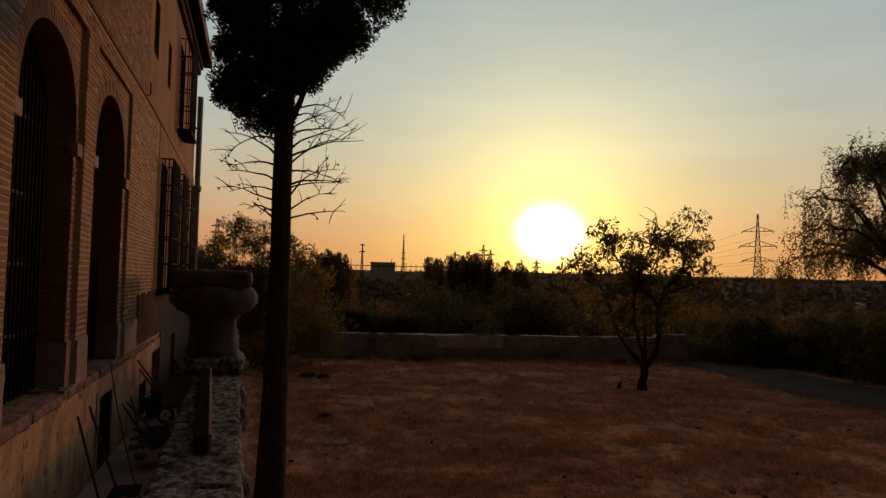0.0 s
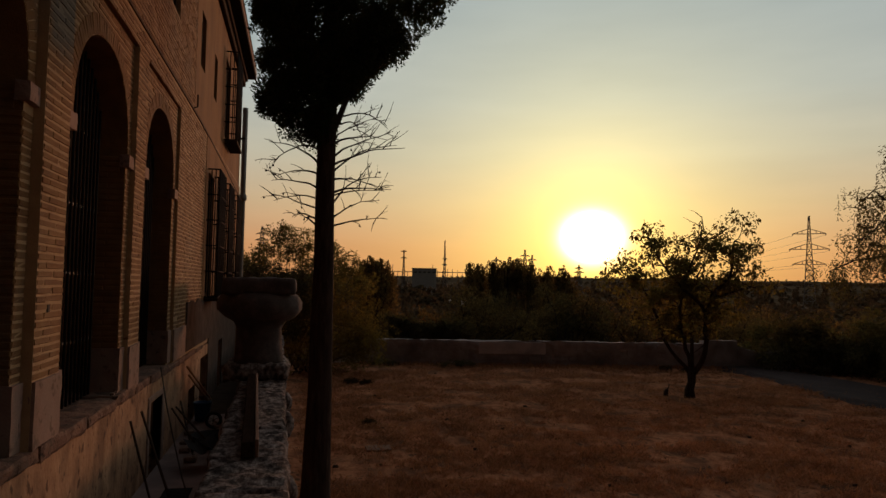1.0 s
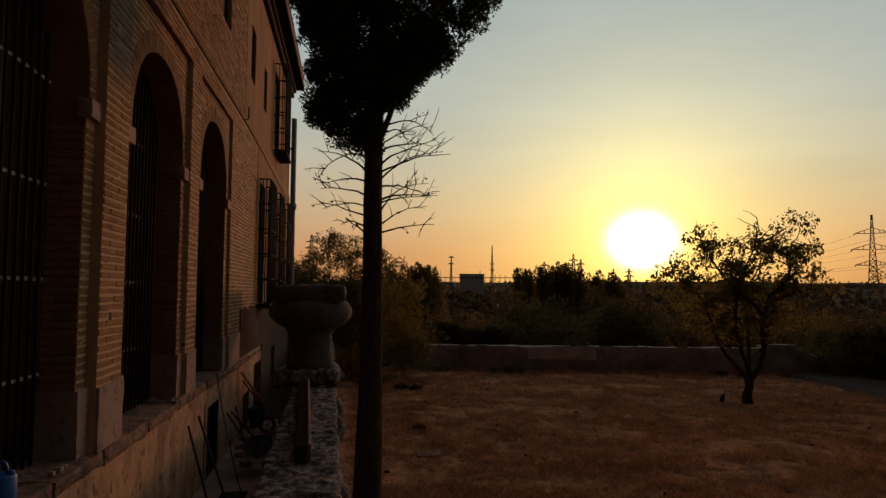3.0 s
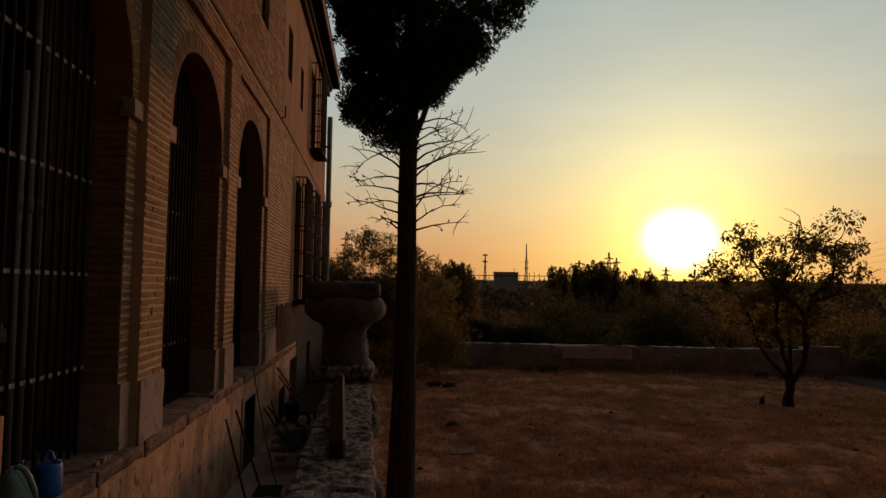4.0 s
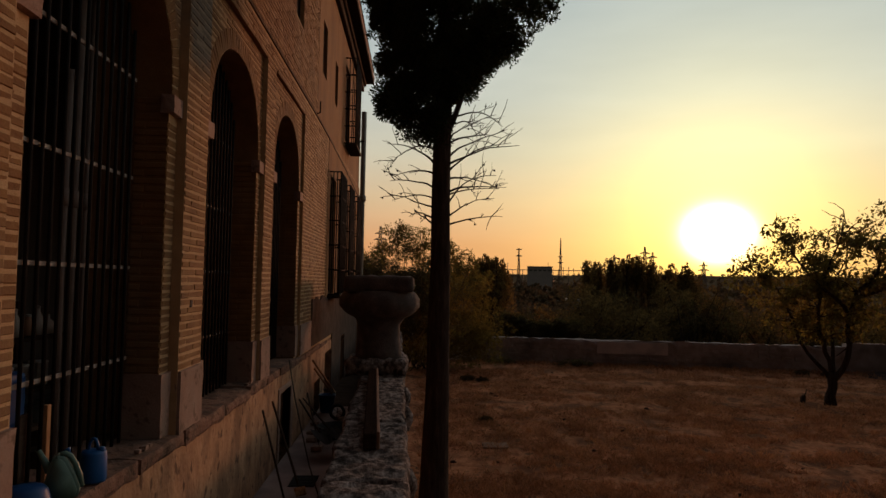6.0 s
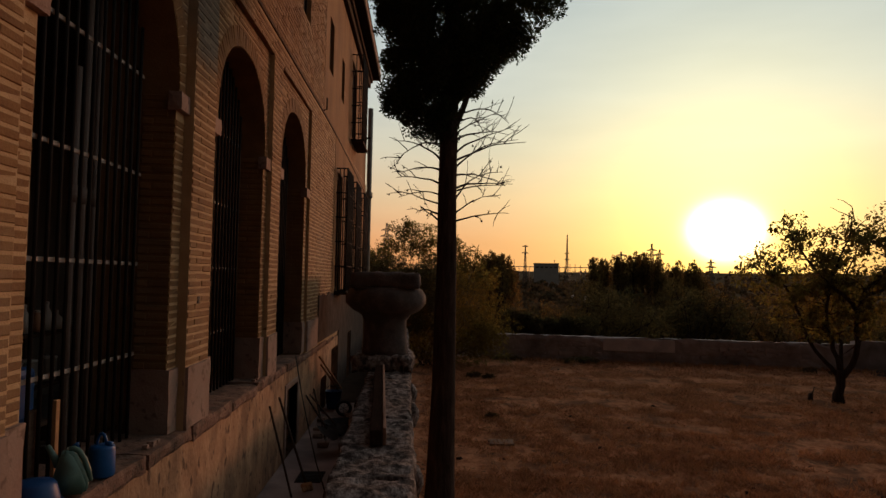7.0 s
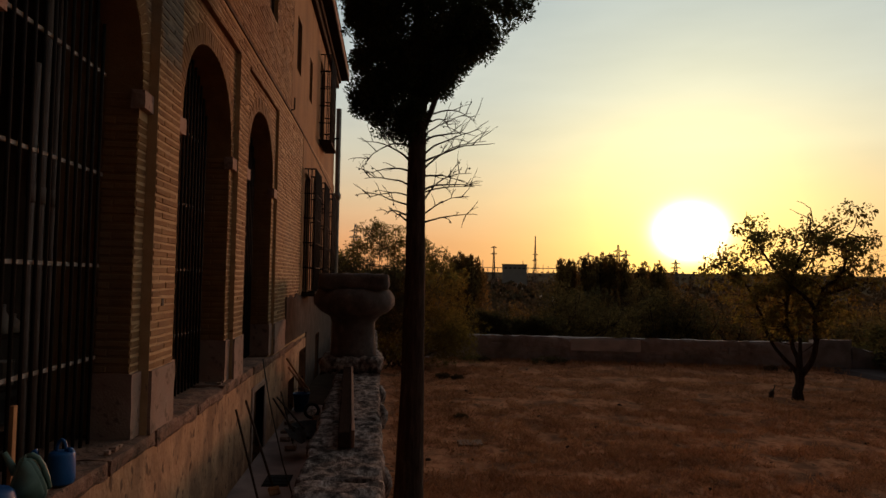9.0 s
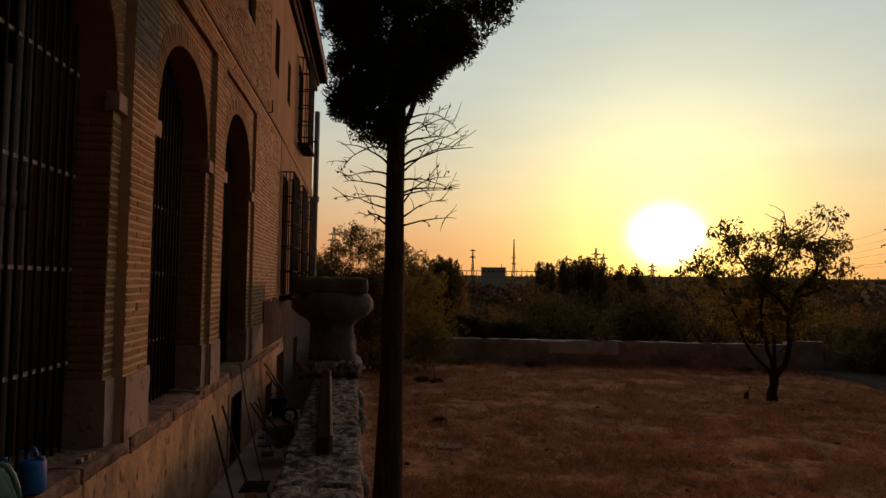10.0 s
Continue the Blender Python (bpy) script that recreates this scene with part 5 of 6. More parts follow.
# pale slab lying in the grass
slab = tagged(part("ground_slab", worn_box(1.22, 1.66, 11.5, 11.85, -0.02, 0.045, (6, 4, 1), 0.012, seed=5), M["dusty_stone"]), "pale stone slab lying in the dry grass", "slab")

# dry grass: blades in loose tufts over the lawn
rng = np.random.default_rng(81)
n = 34000
az, dist = np.radians(rng.uniform(-4, 52, n)), 6.5 + 19 * rng.uniform(0, 1, n) ** 1.15
x, y = dist * np.sin(az), dist * np.cos(az)
keep = (x > 0.15) & (y < 24.5) & ~((x > 13.8) & (x > 15.9 - 0.35 * (y - 17)))
dens = np.array([noise.noise((a * 0.55, b * 0.8, 0)) + 0.7 * noise.noise((a * 1.9, b * 2.4, 5)) for a, b in zip(x, y)])
keep &= dens > rng.uniform(-0.45, 0.25, n)
x, y = x[keep], y[keep]
per = 9
x, y = np.repeat(x, per) + rng.normal(size=len(x) * per) * 0.05, np.repeat(y, per) + rng.normal(size=len(y) * per) * 0.05
z = np.array([land_height(a, b) for a, b in zip(x, y)]) - 0.008
w = rng.normal(size=(len(x), 3)) * 0.9
w[:, 2] = np.abs(w[:, 2]) * 0.6 + 0.35
tagged(new("dry_grass", leaves_mesh("dry_grass", np.stack([x, y, z], 1), w, 0.1, 0.014, M["straw_blade"], rng)), "short dry straw-coloured grass in tufts", "grass", kind="stuff")
# a ragged strip of taller dead grass at the foot of the boundary wall
n = 5000
s = rng.uniform(0.3, 17.0, n)
p = np.array([tuple(WALL_A + along * a - across * abs(rng.normal()) * 0.5) for a in s])
p = p[p[:, 0] > 0.5]
w = rng.normal(size=p.shape) * 0.6
w[:, 2] = np.abs(w[:, 2]) + 0.5
tagged(new("wall_grass", leaves_mesh("wall_grass", p, w, 0.16, 0.02, M["straw_blade"], rng)), "taller dead grass along the wall foot", "grass", kind="stuff")

# dark clods and stones strewn over the lawn
v, f = [], []
for k in range(110):
    a, d = radians(rng.uniform(1, 50)), rng.uniform(7.5, 22.5)
    x, y = d * math.sin(a), d * math.cos(a)
    if x > 14.5:
        continue
    r = rng.uniform(0.015, 0.045)
    g = land_height(x, y)
    tube_data([(x - r, y, g), (x - r * 0.5, y + rng.normal() * r * 0.3, g + r * 0.25), (x + r * 0.5, y, g + r * 0.3), (x + r * 1.2, y, g)], [r * 0.3, r * 0.6, r * 0.7, r * 0.25], 6, v, f)
tagged(new("clods", mesh_of("clods", v, f, M["old_wood"])), "small dark earth clods strewn over the dry lawn", "clods", kind="stuff")

# weeds at the wall foot and dark tufts on the lawn
for x, y, r, seed in ((5.3, 22.9, 0.34, 1), (5.8, 22.95, 0.28, 2), (2.9, 23.6, 0.3, 3), (3.3, 23.5, 0.22, 4), (1.6, 19.6, 0.16, 5), (2.0, 19.4, 0.13, 6), (1.5, 13.8, 0.1, 7), (12.6, 21.6, 0.2, 8), (13.3, 21.3, 0.18, 9)):
    shrub("weed", "low dark weed tuft in the dry lawn", "weed", [(x, y, r * 0.55, r), (x + r * 0.7, y + r * 0.2, r * 0.4, r * 0.7), (x - r * 0.8, y, r * 0.35, r * 0.6)], 0.07, ("dead_weed", "hedge_leaf")[seed in (1, 2, 3, 4)], 16, 700 + seed, stems=False, group="weeds", flat=0.32)
kerb = tagged(part("kerb_stone", worn_box(0.7, 2.2, 24.15, 24.4, -0.05, 0.1, (10, 3, 2), 0.012, seed=8), M["render_coat"]), "pale kerb stone lying before the bush", "kerb")
# pale sheds far off in the valley
for az, el, d, w in ((47.2, -1.1, 180, 0.8), (14.0, -1.35, 240, 1.2), (12.6, -1.25, 260, 1.1)):
    c = polar(az, d, EYE + d * math.tan(radians(el)))
    t = thing("field_shed", "tiny pale shed in the far valley", "shed", "far sheds", at=(c.x, c.y, land_height(c.x, c.y)))
    part("walls", box_bm(c.x - w, c.x + w, c.y - w, c.y + w, land_height(c.x, c.y) - 0.5, c.z, 0.0), M["concrete_far"], t)
    bm = bmesh.new()
    a = [bm.verts.new((c.x + sx * w * 1.1, c.y + sy * w * 1.1, c.z + h)) for sx, sy, h in ((-1, -1, 0), (1, -1, 0), (1, 1, 0.7), (-1, 1, 0.7))]
    bm.faces.new(a)
    bmesh.ops.solidify(bm, geom=list(bm.faces), thickness=0.15)
    part("roof", bm, M["concrete_far"], t)

# ---- far masts, pylons and the substation ----


def lattice(points, r, v, f, sides=4):
    tube_data(points, [r] * len(points), sides, v, f)


def pylon(name, az, dist, top, base_el, arms, half_base, label, arm_len=0.0):
    """Tapered lattice tower facing the house; arms: list of (elevation, half width)."""
    c = polar(az, dist)
    zt, zb = EYE + dist * math.tan(radians(top)), EYE + dist * math.tan(radians(base_el)) - 6
    zb = min(zb, land_height(c.x, c.y))
    t = thing(name, label, "pylon", at=(c.x, c.y, zb))
    right = Vector((c.y, -c.x, 0)).normalized()
    back = Vector((c.x, c.y, 0)).normalized()
    v, f = [], []
    r = dist * 0.00042
    levels = 12

    def corner(k, sx, sy):
        s = k / levels
        w = half_base * (1 - s) ** 1.15 + half_base * 0.1
        return c + right * (w * sx) + back * (w * sy) + Vector((0, 0, zb + (zt - zb) * s))

    for sx in (-1, 1):
        for sy in (-1, 1):
            lattice([corner(k, sx, sy) for k in range(levels + 1)], r * 1.4, v, f)
    for k in range(levels):
        for sy in (-1, 1):
            lattice([corner(k, -1, sy), corner(k + 1, 1, sy)], r, v, f)
            lattice([corner(k, 1, sy), corner(k + 1, -1, sy)], r, v, f)
            lattice([corner(k, -1, sy), corner(k, 1, sy)], r, v, f)
    link_part("tower", mesh_of("tower", v, f, M["steel"]), t)
    ends = []
    for el, half in arms:
        z = EYE + dist * math.tan(radians(el))
        v, f = [], []
        for s in (-1, 1):
            tip = c + right * (half * s) + Vector((0, 0, z))
            root = c + right * (half * 0.12 * s)
            lattice([root + Vector((0, 0, z - half * 0.02)), tip], r * 1.3, v, f)
            lattice([root + Vector((0, 0, z + half * 0.3)), tip], r * 1.1, v, f)
            for q in (0.35, 0.65):
                lattice([root.lerp(tip, q) + Vector((0, 0, 0 if q > 1 else (z - root.lerp(tip, q).z))), root.lerp(tip, q) + Vector((0, 0, z - root.lerp(tip, q).z + half * 0.3 * (1 - q)))], r, v, f)
            lattice([tip, tip - Vector((0, 0, half * 0.12))], r * 1.6, v, f)
            ends.append(tip - Vector((0, 0, half * 0.12)))
        link_part("crossarm", mesh_of("crossarm", v, f, M["steel"]), t)
    return ends


D1 = 420
big = pylon("power_pylon", 40.5, D1, 5.66, 0.9, [(4.35, 8.0), (3.2, 9.5), (2.08, 8.0)], 2.9, "lattice power pylon with three crossarms on the horizon")
for az, el_top, d, arms in ((19.0, 3.15, 700, [(2.62, 4.5), (2.2, 6)]), (16.6, 2.5, 800, [(2.2, 5)]), (23.45, 1.95, 800, [(1.65, 4.5), (1.3, 5.5)]), (-2.9, 4.6, 520, [(4.0, 4), (3.5, 4.5)]), (19.6, 2.7, 760, [(2.3, 4.5)])):
    pylon("power_pylon", az, d, el_top, 0.7, arms, 4.5, "far lattice power pylon against the sunset")
pylon("lattice_mast", 12.25, 600, 3.85, 0.7, [(2.3, 2.0), (1.8, 2.0)], 1.5, "slim lattice mast beside the substation")
pylon("floodlight_mast", 8.8, 600, 2.95, 0.7, [(2.85, 2.4), (2.3, 2.6)], 1.7, "mast with a crossbar head beside the substation")

# wires from the near pylon, sagging away to the left
v, f = [], []
for k, tip in enumerate(big):
    goal = polar(26.0, 1500, EYE + 1500 * math.tan(radians(1.4 + 0.35 * (k // 2))))
    pts = [tip.lerp(goal, s) - Vector((0, 0, 26 * s * (1 - s) * 4 * 0.45)) for s in [j / 20 for j in range(21)]]
    tube_data(pts, [0.06] * 21, 4, v, f)
wires = tagged(new("power_lines", mesh_of("power_lines", v, f, M["steel"])), "thin dark power lines sagging from the pylon", "power line")

# substation: flat building and rows of gantries
sub = thing("substation", "pale flat-roofed substation building among steel gantries", "building", at=polar(10.6, 600, 0))
c = polar(10.55, 600)
right = Vector((c.y, -c.x, 0)).normalized()
zt = EYE + 600 * math.tan(radians(1.4))
face = Matrix.Translation((c.x, c.y, 0)) @ Matrix.Rotation(radians(-10.55), 4, "Z")
part("hall", box_bm(-10.8, 10.8, 0, 14, -6, zt, 0, None, face), M["concrete_far"], sub)
part("roof_edge", box_bm(-11.2, 11.2, -0.5, 14.5, zt, zt + 0.7, 0, None, face), M["steel"], sub)
for k in range(5):
    part("window", box_bm(-9 + k * 4, -6.6 + k * 4, -0.25, 0.1, zt - 3.6, zt - 2.2, 0, None, face), M["steel"], sub)
rng = np.random.default_rng(91)
for az in np.arange(6.2, 16.2, 0.42):
    d = 640 + rng.uniform(-60, 60)
    top = 1.2 + rng.uniform(-0.2, 0.25) if rng.random() < 0.8 else 1.75
    p = polar(az, d)
    g = thing("gantry", "thin steel substation gantry on the horizon", "gantry", "substation gantries", at=(p.x, p.y, land_height(p.x, p.y)))
    z = EYE + d * math.tan(radians(top))
    side = Vector((p.y, -p.x, 0)).normalized()
    rod("post", [(p.x, p.y, land_height(p.x, p.y) - 2), (p.x, p.y, z)], 0.36, M["steel"], g, sides=4)
    q = p + side * 5.2
    zz = EYE + d * math.tan(radians(1.15))
    rod("crossbeam", [(p.x - side.x * 2.6, p.y - side.y * 2.6, zz), (q.x, q.y, zz)], 0.36, M["steel"], g, sides=4)

# ---- small things on the ledge, behind the grille and in the alley ----


def watering_can(at, turn, size, body_m, label, sides=20):
    """Moulded can: round body with a half-closed top, hoop handle and long spout."""
    t = thing("watering_can", label, "watering can", "watering cans", at=at)
    R = Matrix.Translation(at) @ Matrix.Rotation(radians(turn), 4, "Z") @ Matrix.Scale(size, 4)
    bm = lathe_bm([(0.06, 0.0), (0.066, 0.012), (0.066, 0.06), (0.063, 0.145), (0.058, 0.158), (0.046, 0.163), (0.012, 0.164)], (0, 0, 0), sides)
    bm.transform(R)
    part("body", bm, M[body_m], t, smooth=True)
    hoop = [R @ Vector((0.027 * math.cos(a) - 0.004, 0, 0.158 + 0.062 * math.sin(a))) for a in [math.pi * k / 10 for k in range(11)]]
    rod("handle", hoop, 0.009 * size, M[body_m], t)
    spout = rod("spout", [R @ Vector(p) for p in ((-0.055, 0, 0.04), (-0.1, 0, 0.09), (-0.14, 0, 0.145))], [0.019 * size, 0.014 * size, 0.009 * size], M[body_m], t)
    rod("filler_neck", [R @ Vector(p) for p in ((0.04, 0.0, 0.155), (0.046, 0.0, 0.178))], 0.016 * size, M[body_m], t)
    rod("rose", [R @ Vector(p) for p in ((-0.139, 0, 0.143), (-0.15, 0, 0.158), (-0.152, 0, 0.161))], [0.01 * size, 0.02 * size, 0.02 * size], M[body_m], spout)


TOP = SILL + 0.008
watering_can((-1.572, 3.49, TOP), -8, 0.95, "blue_plastic", "small blue plastic watering can standing on the stone ledge")


def jerry_watering_can(at, turn, size):
    """Flat slanting can in pale green with a moulded side handle."""
    t = thing("watering_can", "pale green plastic watering can with a slanted back on the ledge", "watering can", "watering cans", at=at)
    R = Matrix.Translation(at) @ Matrix.Rotation(radians(turn), 4, "Z") @ Matrix.Diagonal((size, size, 0.84 * size, 1))
    out = [(-0.055, 0.0), (0.075, 0.0), (0.09, 0.05), (0.065, 0.13), (0.03, 0.215), (0.005, 0.24), (-0.025, 0.235), (-0.04, 0.19), (-0.058, 0.1), (-0.064, 0.04)]
    bm = bmesh.new()
    face = bm.faces.new([bm.verts.new((u, -0.055, h)) for u, h in out])
    got = bmesh.ops.extrude_face_region(bm, geom=[face])
    for v in got["geom"]:
        if isinstance(v, bmesh.types.BMVert):
            v.co.y = 0.055
    bmesh.ops.bevel(bm, geom=list(bm.edges), offset=0.014, segments=3, affect="EDGES")
    bm.transform(R)
    part("body", bm, M["green_plastic"], t, smooth=True)
    rod("spout", [R @ Vector(p) for p in ((-0.04, 0, 0.15), (-0.062, 0, 0.205), (-0.088, 0, 0.265))], [0.02 * size, 0.015 * size, 0.011 * size], M["green_plastic"], t)
    rod("handle", [R @ Vector(p) for p in ((0.0, 0, 0.236), (0.02, 0, 0.24), (0.042, 0, 0.222), (0.064, 0, 0.175), (0.082, 0, 0.115), (0.091, 0, 0.055))], 0.013 * size, M["green_plastic"], t)


jerry_watering_can((-1.6, 3.22, TOP), 22, 1.0)

basin = thing("plastic_basin", "dark blue plastic basin upturned on the ledge", "basin", at=(-1.66, 3.06, TOP))
part("shell", lathe_bm([(0.105, 0.0), (0.1, 0.03), (0.085, 0.085), (0.07, 0.1), (0.02, 0.103)], (-1.66, 3.06, TOP), 22), M["dark_blue_plastic"], basin, smooth=True)
part("rolled_edge", lathe_bm([(0.105, 0.0), (0.114, 0.006), (0.114, 0.012), (0.1, 0.016)], (-1.66, 3.06, TOP), 22), M["dark_blue_plastic"], basin, smooth=True)

plank = thing("wooden_plank", "raw orange-brown plank leaning on the window grille", "plank", at=(-1.79, 3.46, TOP))
part("board", box_bm(-1.812, -1.788, 3.455, 3.49, TOP, 2.16, 0.003, None), M["raw_wood"], plank)
part("back_board", box_bm(-1.84, -1.815, 3.27, 3.34, TOP, 2.14, 0.003, None), M["old_wood"], plank, "darker weathered board behind")

jug = thing("blue_jerrycan", "blue plastic jerrycan standing on a crate behind the bars", "jerrycan", at=(-2.1, 3.55, 2.12))
part("body", box_bm(-2.2, -2.0, 3.47, 3.66, 2.02, 2.3, 0.03), M["dark_blue_plastic"], jug)
rod("neck", [(-2.1, 3.6, 2.29), (-2.1, 3.6, 2.34)], 0.025, M["blue_plastic"], jug)
rod("grip", [(-2.1, 3.48, 2.29), (-2.1, 3.49, 2.34), (-2.1, 3.55, 2.345), (-2.1, 3.57, 2.3)], 0.011, M["blue_plastic"], jug)
crate = thing("wooden_crate", "dark slatted crate behind the grille", "crate", at=(-2.1, 3.56, 1.3))
for z in (1.3, 1.42, 1.54, 1.66, 1.78, 1.9):
    part("slat", box_bm(-2.26, -1.95, 3.4, 3.42, z, z + 0.09, 0.003), M["old_wood"], crate)
    part("slat", box_bm(-2.26, -1.95, 3.7, 3.72, z, z + 0.09, 0.003), M["old_wood"], crate)
part("lid", box_bm(-2.27, -1.94, 3.39, 3.73, 1.995, 2.018, 0.003), M["old_wood"], crate)

shelf = thing("shelf_rack", "dark wooden rack of shelves in the unlit room", "shelf", at=(-2.5, 4.3, 1.3))
for z in (1.75, 2.1, 2.42):
    part("board", box_bm(-2.7, -2.3, 3.9, 4.75, z - 0.02, z, 0.003), M["old_wood"], shelf)
for x, y in ((-2.7, 3.9), (-2.33, 3.9), (-2.7, 4.72), (-2.33, 4.72)):
    part("post", box_bm(x, x + 0.03, y, y + 0.03, 1.3, 2.62, 0.003), M["old_wood"], shelf)
for k, (y, h, r, m) in enumerate(((4.12, 0.14, 0.035, "pale_plastic"), (4.22, 0.17, 0.03, "pale_plastic"), (4.36, 0.13, 0.04, "clay"), (4.47, 0.18, 0.028, "pale_plastic"), (4.58, 0.12, 0.04, "pale_plastic"))):
    b = thing("bottle", "dusty pale bottle standing on the shelf", "bottle", "bottles on the shelf", at=(-2.4, y, 2.42))
    g = part("glass", lathe_bm([(r, 0.0), (r, h * 0.6), (r * 0.4, h * 0.8), (r * 0.35, h * 0.92)], (-2.4, y, 2.42), 12), M[m], b, smooth=True)
    part("cap", lathe_bm([(r * 0.42, h * 0.92), (r * 0.42, h), (r * 0.2, h + 0.004)], (-2.4, y, 2.42), 10), M["pale_plastic"], g)
for y in (4.12, 4.28, 4.5):
    b = thing("paint_tin", "dull tin can on the lower shelf", "tin", "tins on the shelf", at=(-2.4, y, 2.1))
    g = part("tin", lathe_bm([(0.055, 0.0), (0.055, 0.14), (0.05, 0.145)], (-2.4, y, 2.1), 16), M["zinc"], b)
    part("lid", lathe_bm([(0.057, 0.141), (0.057, 0.15), (0.045, 0.152)], (-2.4, y, 2.1), 16), M["pale_plastic"], g)

for y, top in ((3.985, 4.0), (4.1, 4.62), (4.235, 4.55)):
    p = thing("standing_pole", "pale plastic pipe standing upright behind the grille", "pole", "poles behind the grille", at=(-2.02, y, SILL))
    rod("pipe", [(-2.02, y, SILL), (-2.02, y - 0.01, (SILL + top) / 2), (-2.02, y + 0.005, top)], 0.02, M["dusty_pipe"], p, sides=10)
    rod("socket", [(-2.02, y - 0.008, 3.2), (-2.02, y - 0.008, 3.3)], 0.025, M["dusty_pipe"], p, sides=10)


# brooms, rakes and spades leaning along the plinth
def long_tool(kind, label, foot, tip, head, bend=0.0, handle_m="old_wood", r=0.012):
    foot, tip = Vector(foot), Vector(tip)
    t = thing(kind, label, kind.replace("_", " "), "tools along the plinth", at=foot)
    mid = (foot + tip) / 2 + Vector((0, 0, -bend))
    rod("handle", [foot, foot.lerp(mid, 0.5) + Vector((0, 0, -bend * 0.4)), mid, tip.lerp(mid, 0.5) + Vector((0, 0, -bend * 0.4)), tip], r, M[handle_m], t)
    way = (tip - foot).normalized()
    side = way.cross(Vector((0, 0, 1))).normalized()
    up = side.cross(way)
    B = Matrix.Translation(foot) @ Matrix((side, up, way)).transposed().to_4x4()
    if head == "broom":
        bm = box_bm(-0.055, 0.055, -0.02, 0.02, -0.02, 0.02, 0.008)
        bm.transform(B)
        part("block", bm, M["raw_wood"], t)
        bm = bmesh.new()
        for k in range(14):
            u = -0.048 + 0.096 * k / 13
            box_bm(u - 0.006, u + 0.006, -0.015, 0.015, -0.06, -0.018, 0, bm)
        bm.transform(B)
        tagged(part("bristles", bm, M["straw"], t), kind="stuff")
    elif head == "spade":
        bm = bmesh.new()
        grid = [[bm.verts.new((u * (0.11 - 0.03 * max(0, k - 3)), 0.03 * u * u - 0.01, 0.06 - 0.07 * k)) for u in (-1, -0.5, 0, 0.5, 1)] for k in range(6)]
        for a, b in zip(grid, grid[1:]):
            for k in range(4):
                bm.faces.new((a[k], a[k + 1], b[k + 1], b[k]))
        bmesh.ops.solidify(bm, geom=list(bm.faces), thickness=0.004)
        bm.transform(B)
        part("blade", bm, M["dusty_iron"], t)
    elif head == "hook":
        bm = box_bm(-0.012, 0.012, -0.16, 0.04, -0.01, 0.02, 0.004)
        bm.transform(B)
        part("hoe_blade", bm, M["zinc"], t)


F = ALLEY + 0.004
long_tool("rake_handle", "thin dark wooden handle leaning on the plinth", (-1.184, 6.62, F), (-1.47, 6.86, 1.5), "", r=0.011)
long_tool("broom", "broom with an orange-brown block, handle against the plinth", (-1.075, 6.8, F + 0.065), (-1.475, 7.35, 1.5), "broom")
long_tool("bent_cane", "long dull bent cane leaning up to the ledge", (-0.9, 6.84, F), (-1.48, 8.29, 1.83), "", 0.12, "twig", 0.007)
long_tool("spade", "worn spade with a dull steel blade against the plinth", (-1.1, 8.36, F + 0.28), (-1.475, 9.1, 1.22), "spade")
long_tool("spade", "second spade with a pale steel edge against the plinth", (-1.0, 8.5, F + 0.28), (-1.475, 9.42, 1.18), "spade")
long_tool("hoe", "hoe with a thin brown handle against the plinth", (-1.15, 8.75, F + 0.02), (-1.475, 9.75, 1.2), "hook")
long_tool("stake", "pale split stake resting on the bucket against the plinth", (-1.262, 11.3, 0.97), (-1.478, 10.25, 1.6), "", 0, "raw_wood", 0.017)
long_tool("stake", "second pale split stake resting on the bucket against the plinth", (-1.3, 11.2, 0.97), (-1.478, 10.45, 1.45), "", 0, "raw_wood", 0.015)

tyre = thing("small_wheel", "small black rubber wheel leaning upright in the alley", "wheel", at=(-1.12, 10.45, ALLEY))
tv, tf = [], []
ring = []
for k in range(22):
    a = 2 * math.pi * k / 22
    ring.append((Vector((math.cos(a), 0.0, math.sin(a))), a))
for d, a in ring:
    for j in range(8):
        b = 2 * math.pi * j / 8
        q = d * (0.1 + 0.024 * math.cos(b)) + Vector((0, 0.024 * math.sin(b), 0))
        tv.append(Vector((-1.12, 10.45, ALLEY + 0.126)) + q)
for k in range(22):
    for j in range(8):
        tf.append((k * 8 + j, k * 8 + (j + 1) % 8, ((k + 1) % 22) * 8 + (j + 1) % 8, ((k + 1) % 22) * 8 + j))
link_part("tyre", mesh_of("tyre", tv, tf, M["rubber"], smooth=True), tyre)
for a in (0.4, 1.45, 2.5):
    d = Vector((math.cos(a), 0, math.sin(a))) * 0.085
    c = Vector((-1.12, 10.45, ALLEY + 0.126))
    rod("spoke", [c - d, c + d], 0.006, M["zinc"], tyre, sides=5)

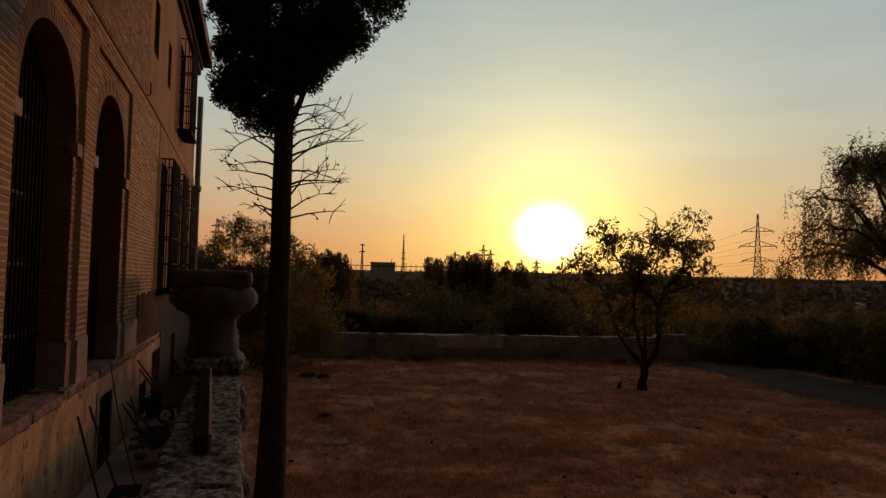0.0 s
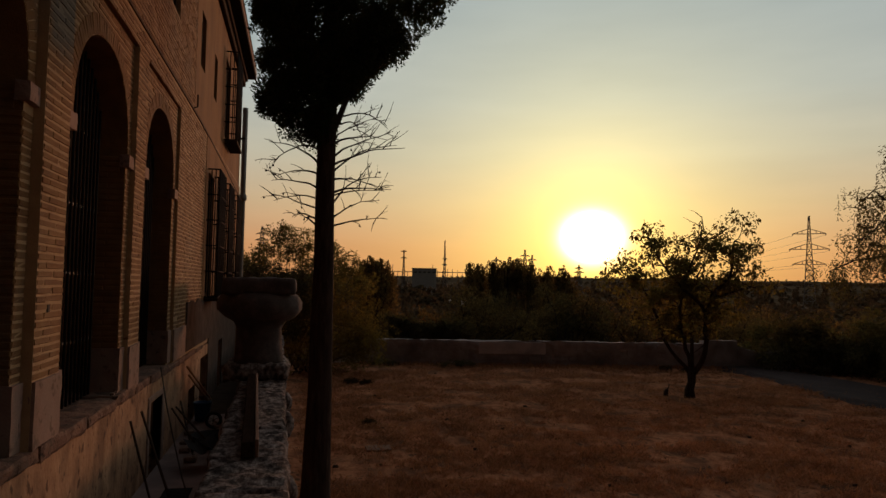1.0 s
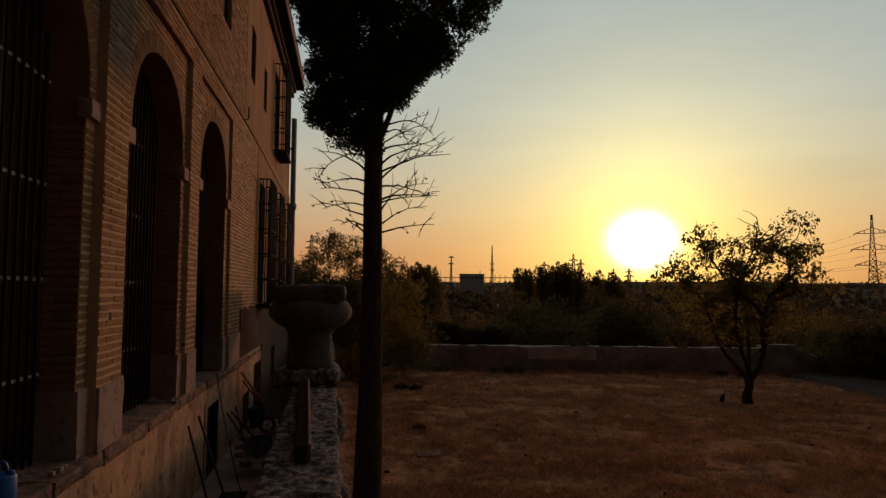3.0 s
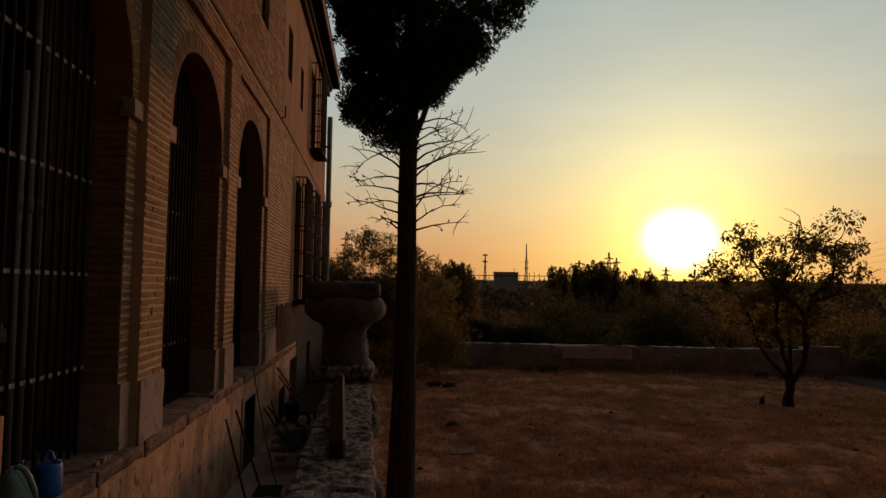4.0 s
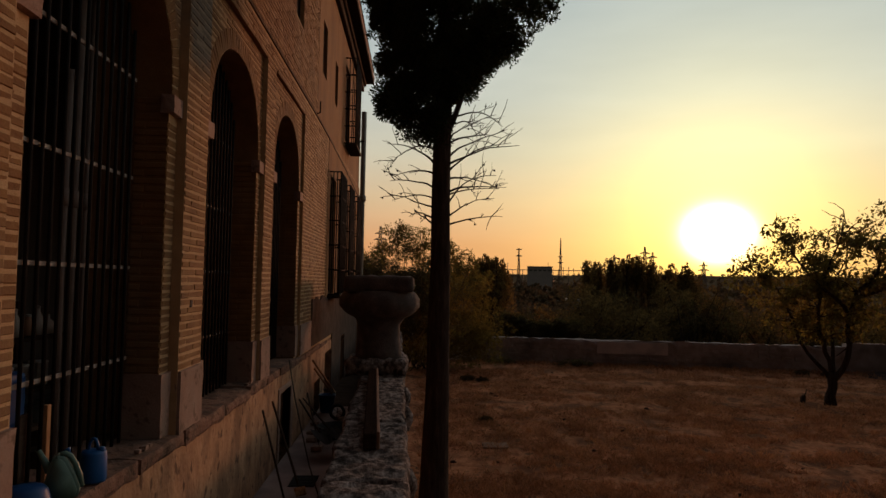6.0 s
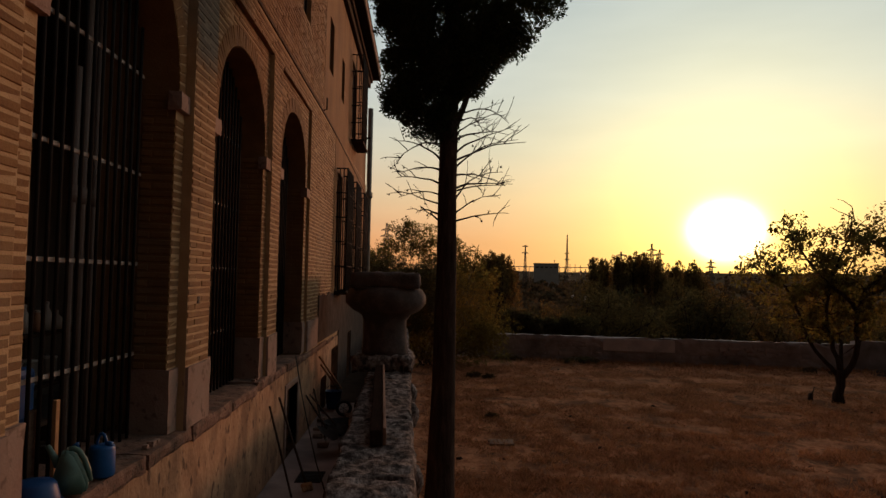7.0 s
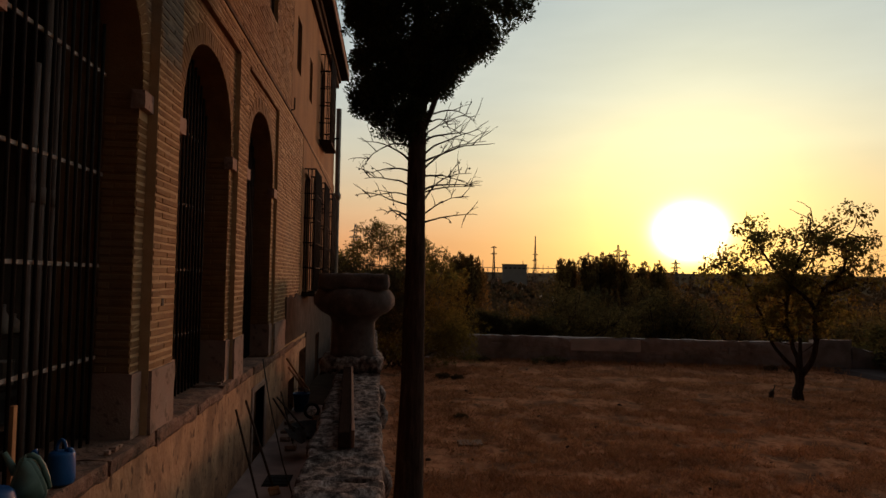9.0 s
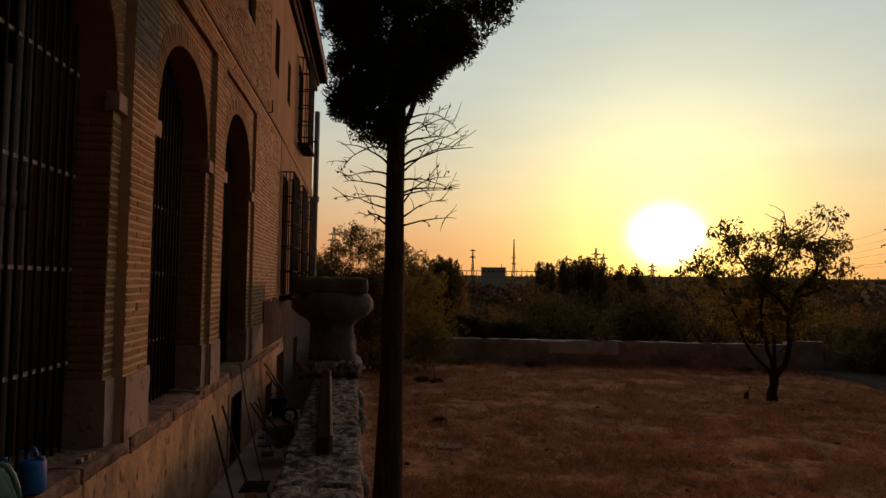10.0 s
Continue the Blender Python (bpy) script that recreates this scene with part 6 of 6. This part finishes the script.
bucket = thing("bucket", "dark blue bucket standing by the plinth", "bucket", at=(-1.36, 11.1, ALLEY))
part("pail", lathe_bm([(0.1, 0.0), (0.105, 0.02), (0.13, 0.26), (0.138, 0.265), (0.138, 0.28), (0.12, 0.28), (0.1, 0.06)], (-1.36, 11.1, ALLEY + 0.002), 20), M["dark_blue_plastic"], bucket, smooth=True)
rod("bail", [(-1.36 + 0.135 * math.cos(a), 11.1, ALLEY + 0.27 + 0.1 * math.sin(a)) for a in [math.pi * k / 8 for k in range(9)]], 0.004, M["zinc"], bucket, sides=5)

grate = thing("drain_grate", "black iron drain grate sunk in the alley paving", "grate", at=(-1.1, 7.3, ALLEY))
part("frame", box_bm(-1.25, -0.98, 7.1, 7.5, ALLEY + 0.001, ALLEY + 0.008, 0.002), M["iron"], grate)
for k in range(7):
    part("bar", box_bm(-1.23, -1.0, 7.13 + 0.05 * k, 7.155 + 0.05 * k, ALLEY + 0.009, ALLEY + 0.018, 0.002), M["rubber"], grate)

rng = np.random.default_rng(7)
for k in range(14):
    x, y = rng.uniform(-1.4, -0.75), rng.uniform(8.6, 10.4)
    r = rng.uniform(0.03, 0.08)
    s = thing("rubble_stone", "loose pale broken stone lying in the alley", "stone", "loose stones in the alley", at=(x, y, ALLEY))
    part("stone", worn_box(x - r, x + r, y - r * 1.3, y + r * 1.3, ALLEY - 0.006, ALLEY + r * 0.9, (3, 3, 2), r * 0.25, seed=k), M["cut_stone"], s)
tub = thing("mortar_tub", "shallow black builder's tub on the alley floor", "tub", at=(-1.05, 9.0, ALLEY))
part("tub_shell", lathe_bm([(0.2, 0.0), (0.22, 0.02), (0.27, 0.15), (0.28, 0.155), (0.25, 0.15), (0.2, 0.03)], (-1.0, 9.35, ALLEY + 0.002), 20), M["rubber"], tub, smooth=True)
# a fallen flowerpot shard and stones on the ledge by the pier foot
for k, (y, r) in enumerate(((4.06, 0.018), (4.14, 0.024), (4.22, 0.016), (6.62, 0.02), (6.74, 0.016))):
    s = thing("pebble", "small stone lying on the window ledge", "stone", "pebbles on the ledge", at=(-1.6, y, SILL))
    part("stone", worn_box(-1.58 - r, -1.58 + r, y - r, y + r * 1.6, SILL - 0.004, SILL + r * 1.3, (2, 2, 2), r * 0.3, seed=k + 70), M["cut_stone"], s)
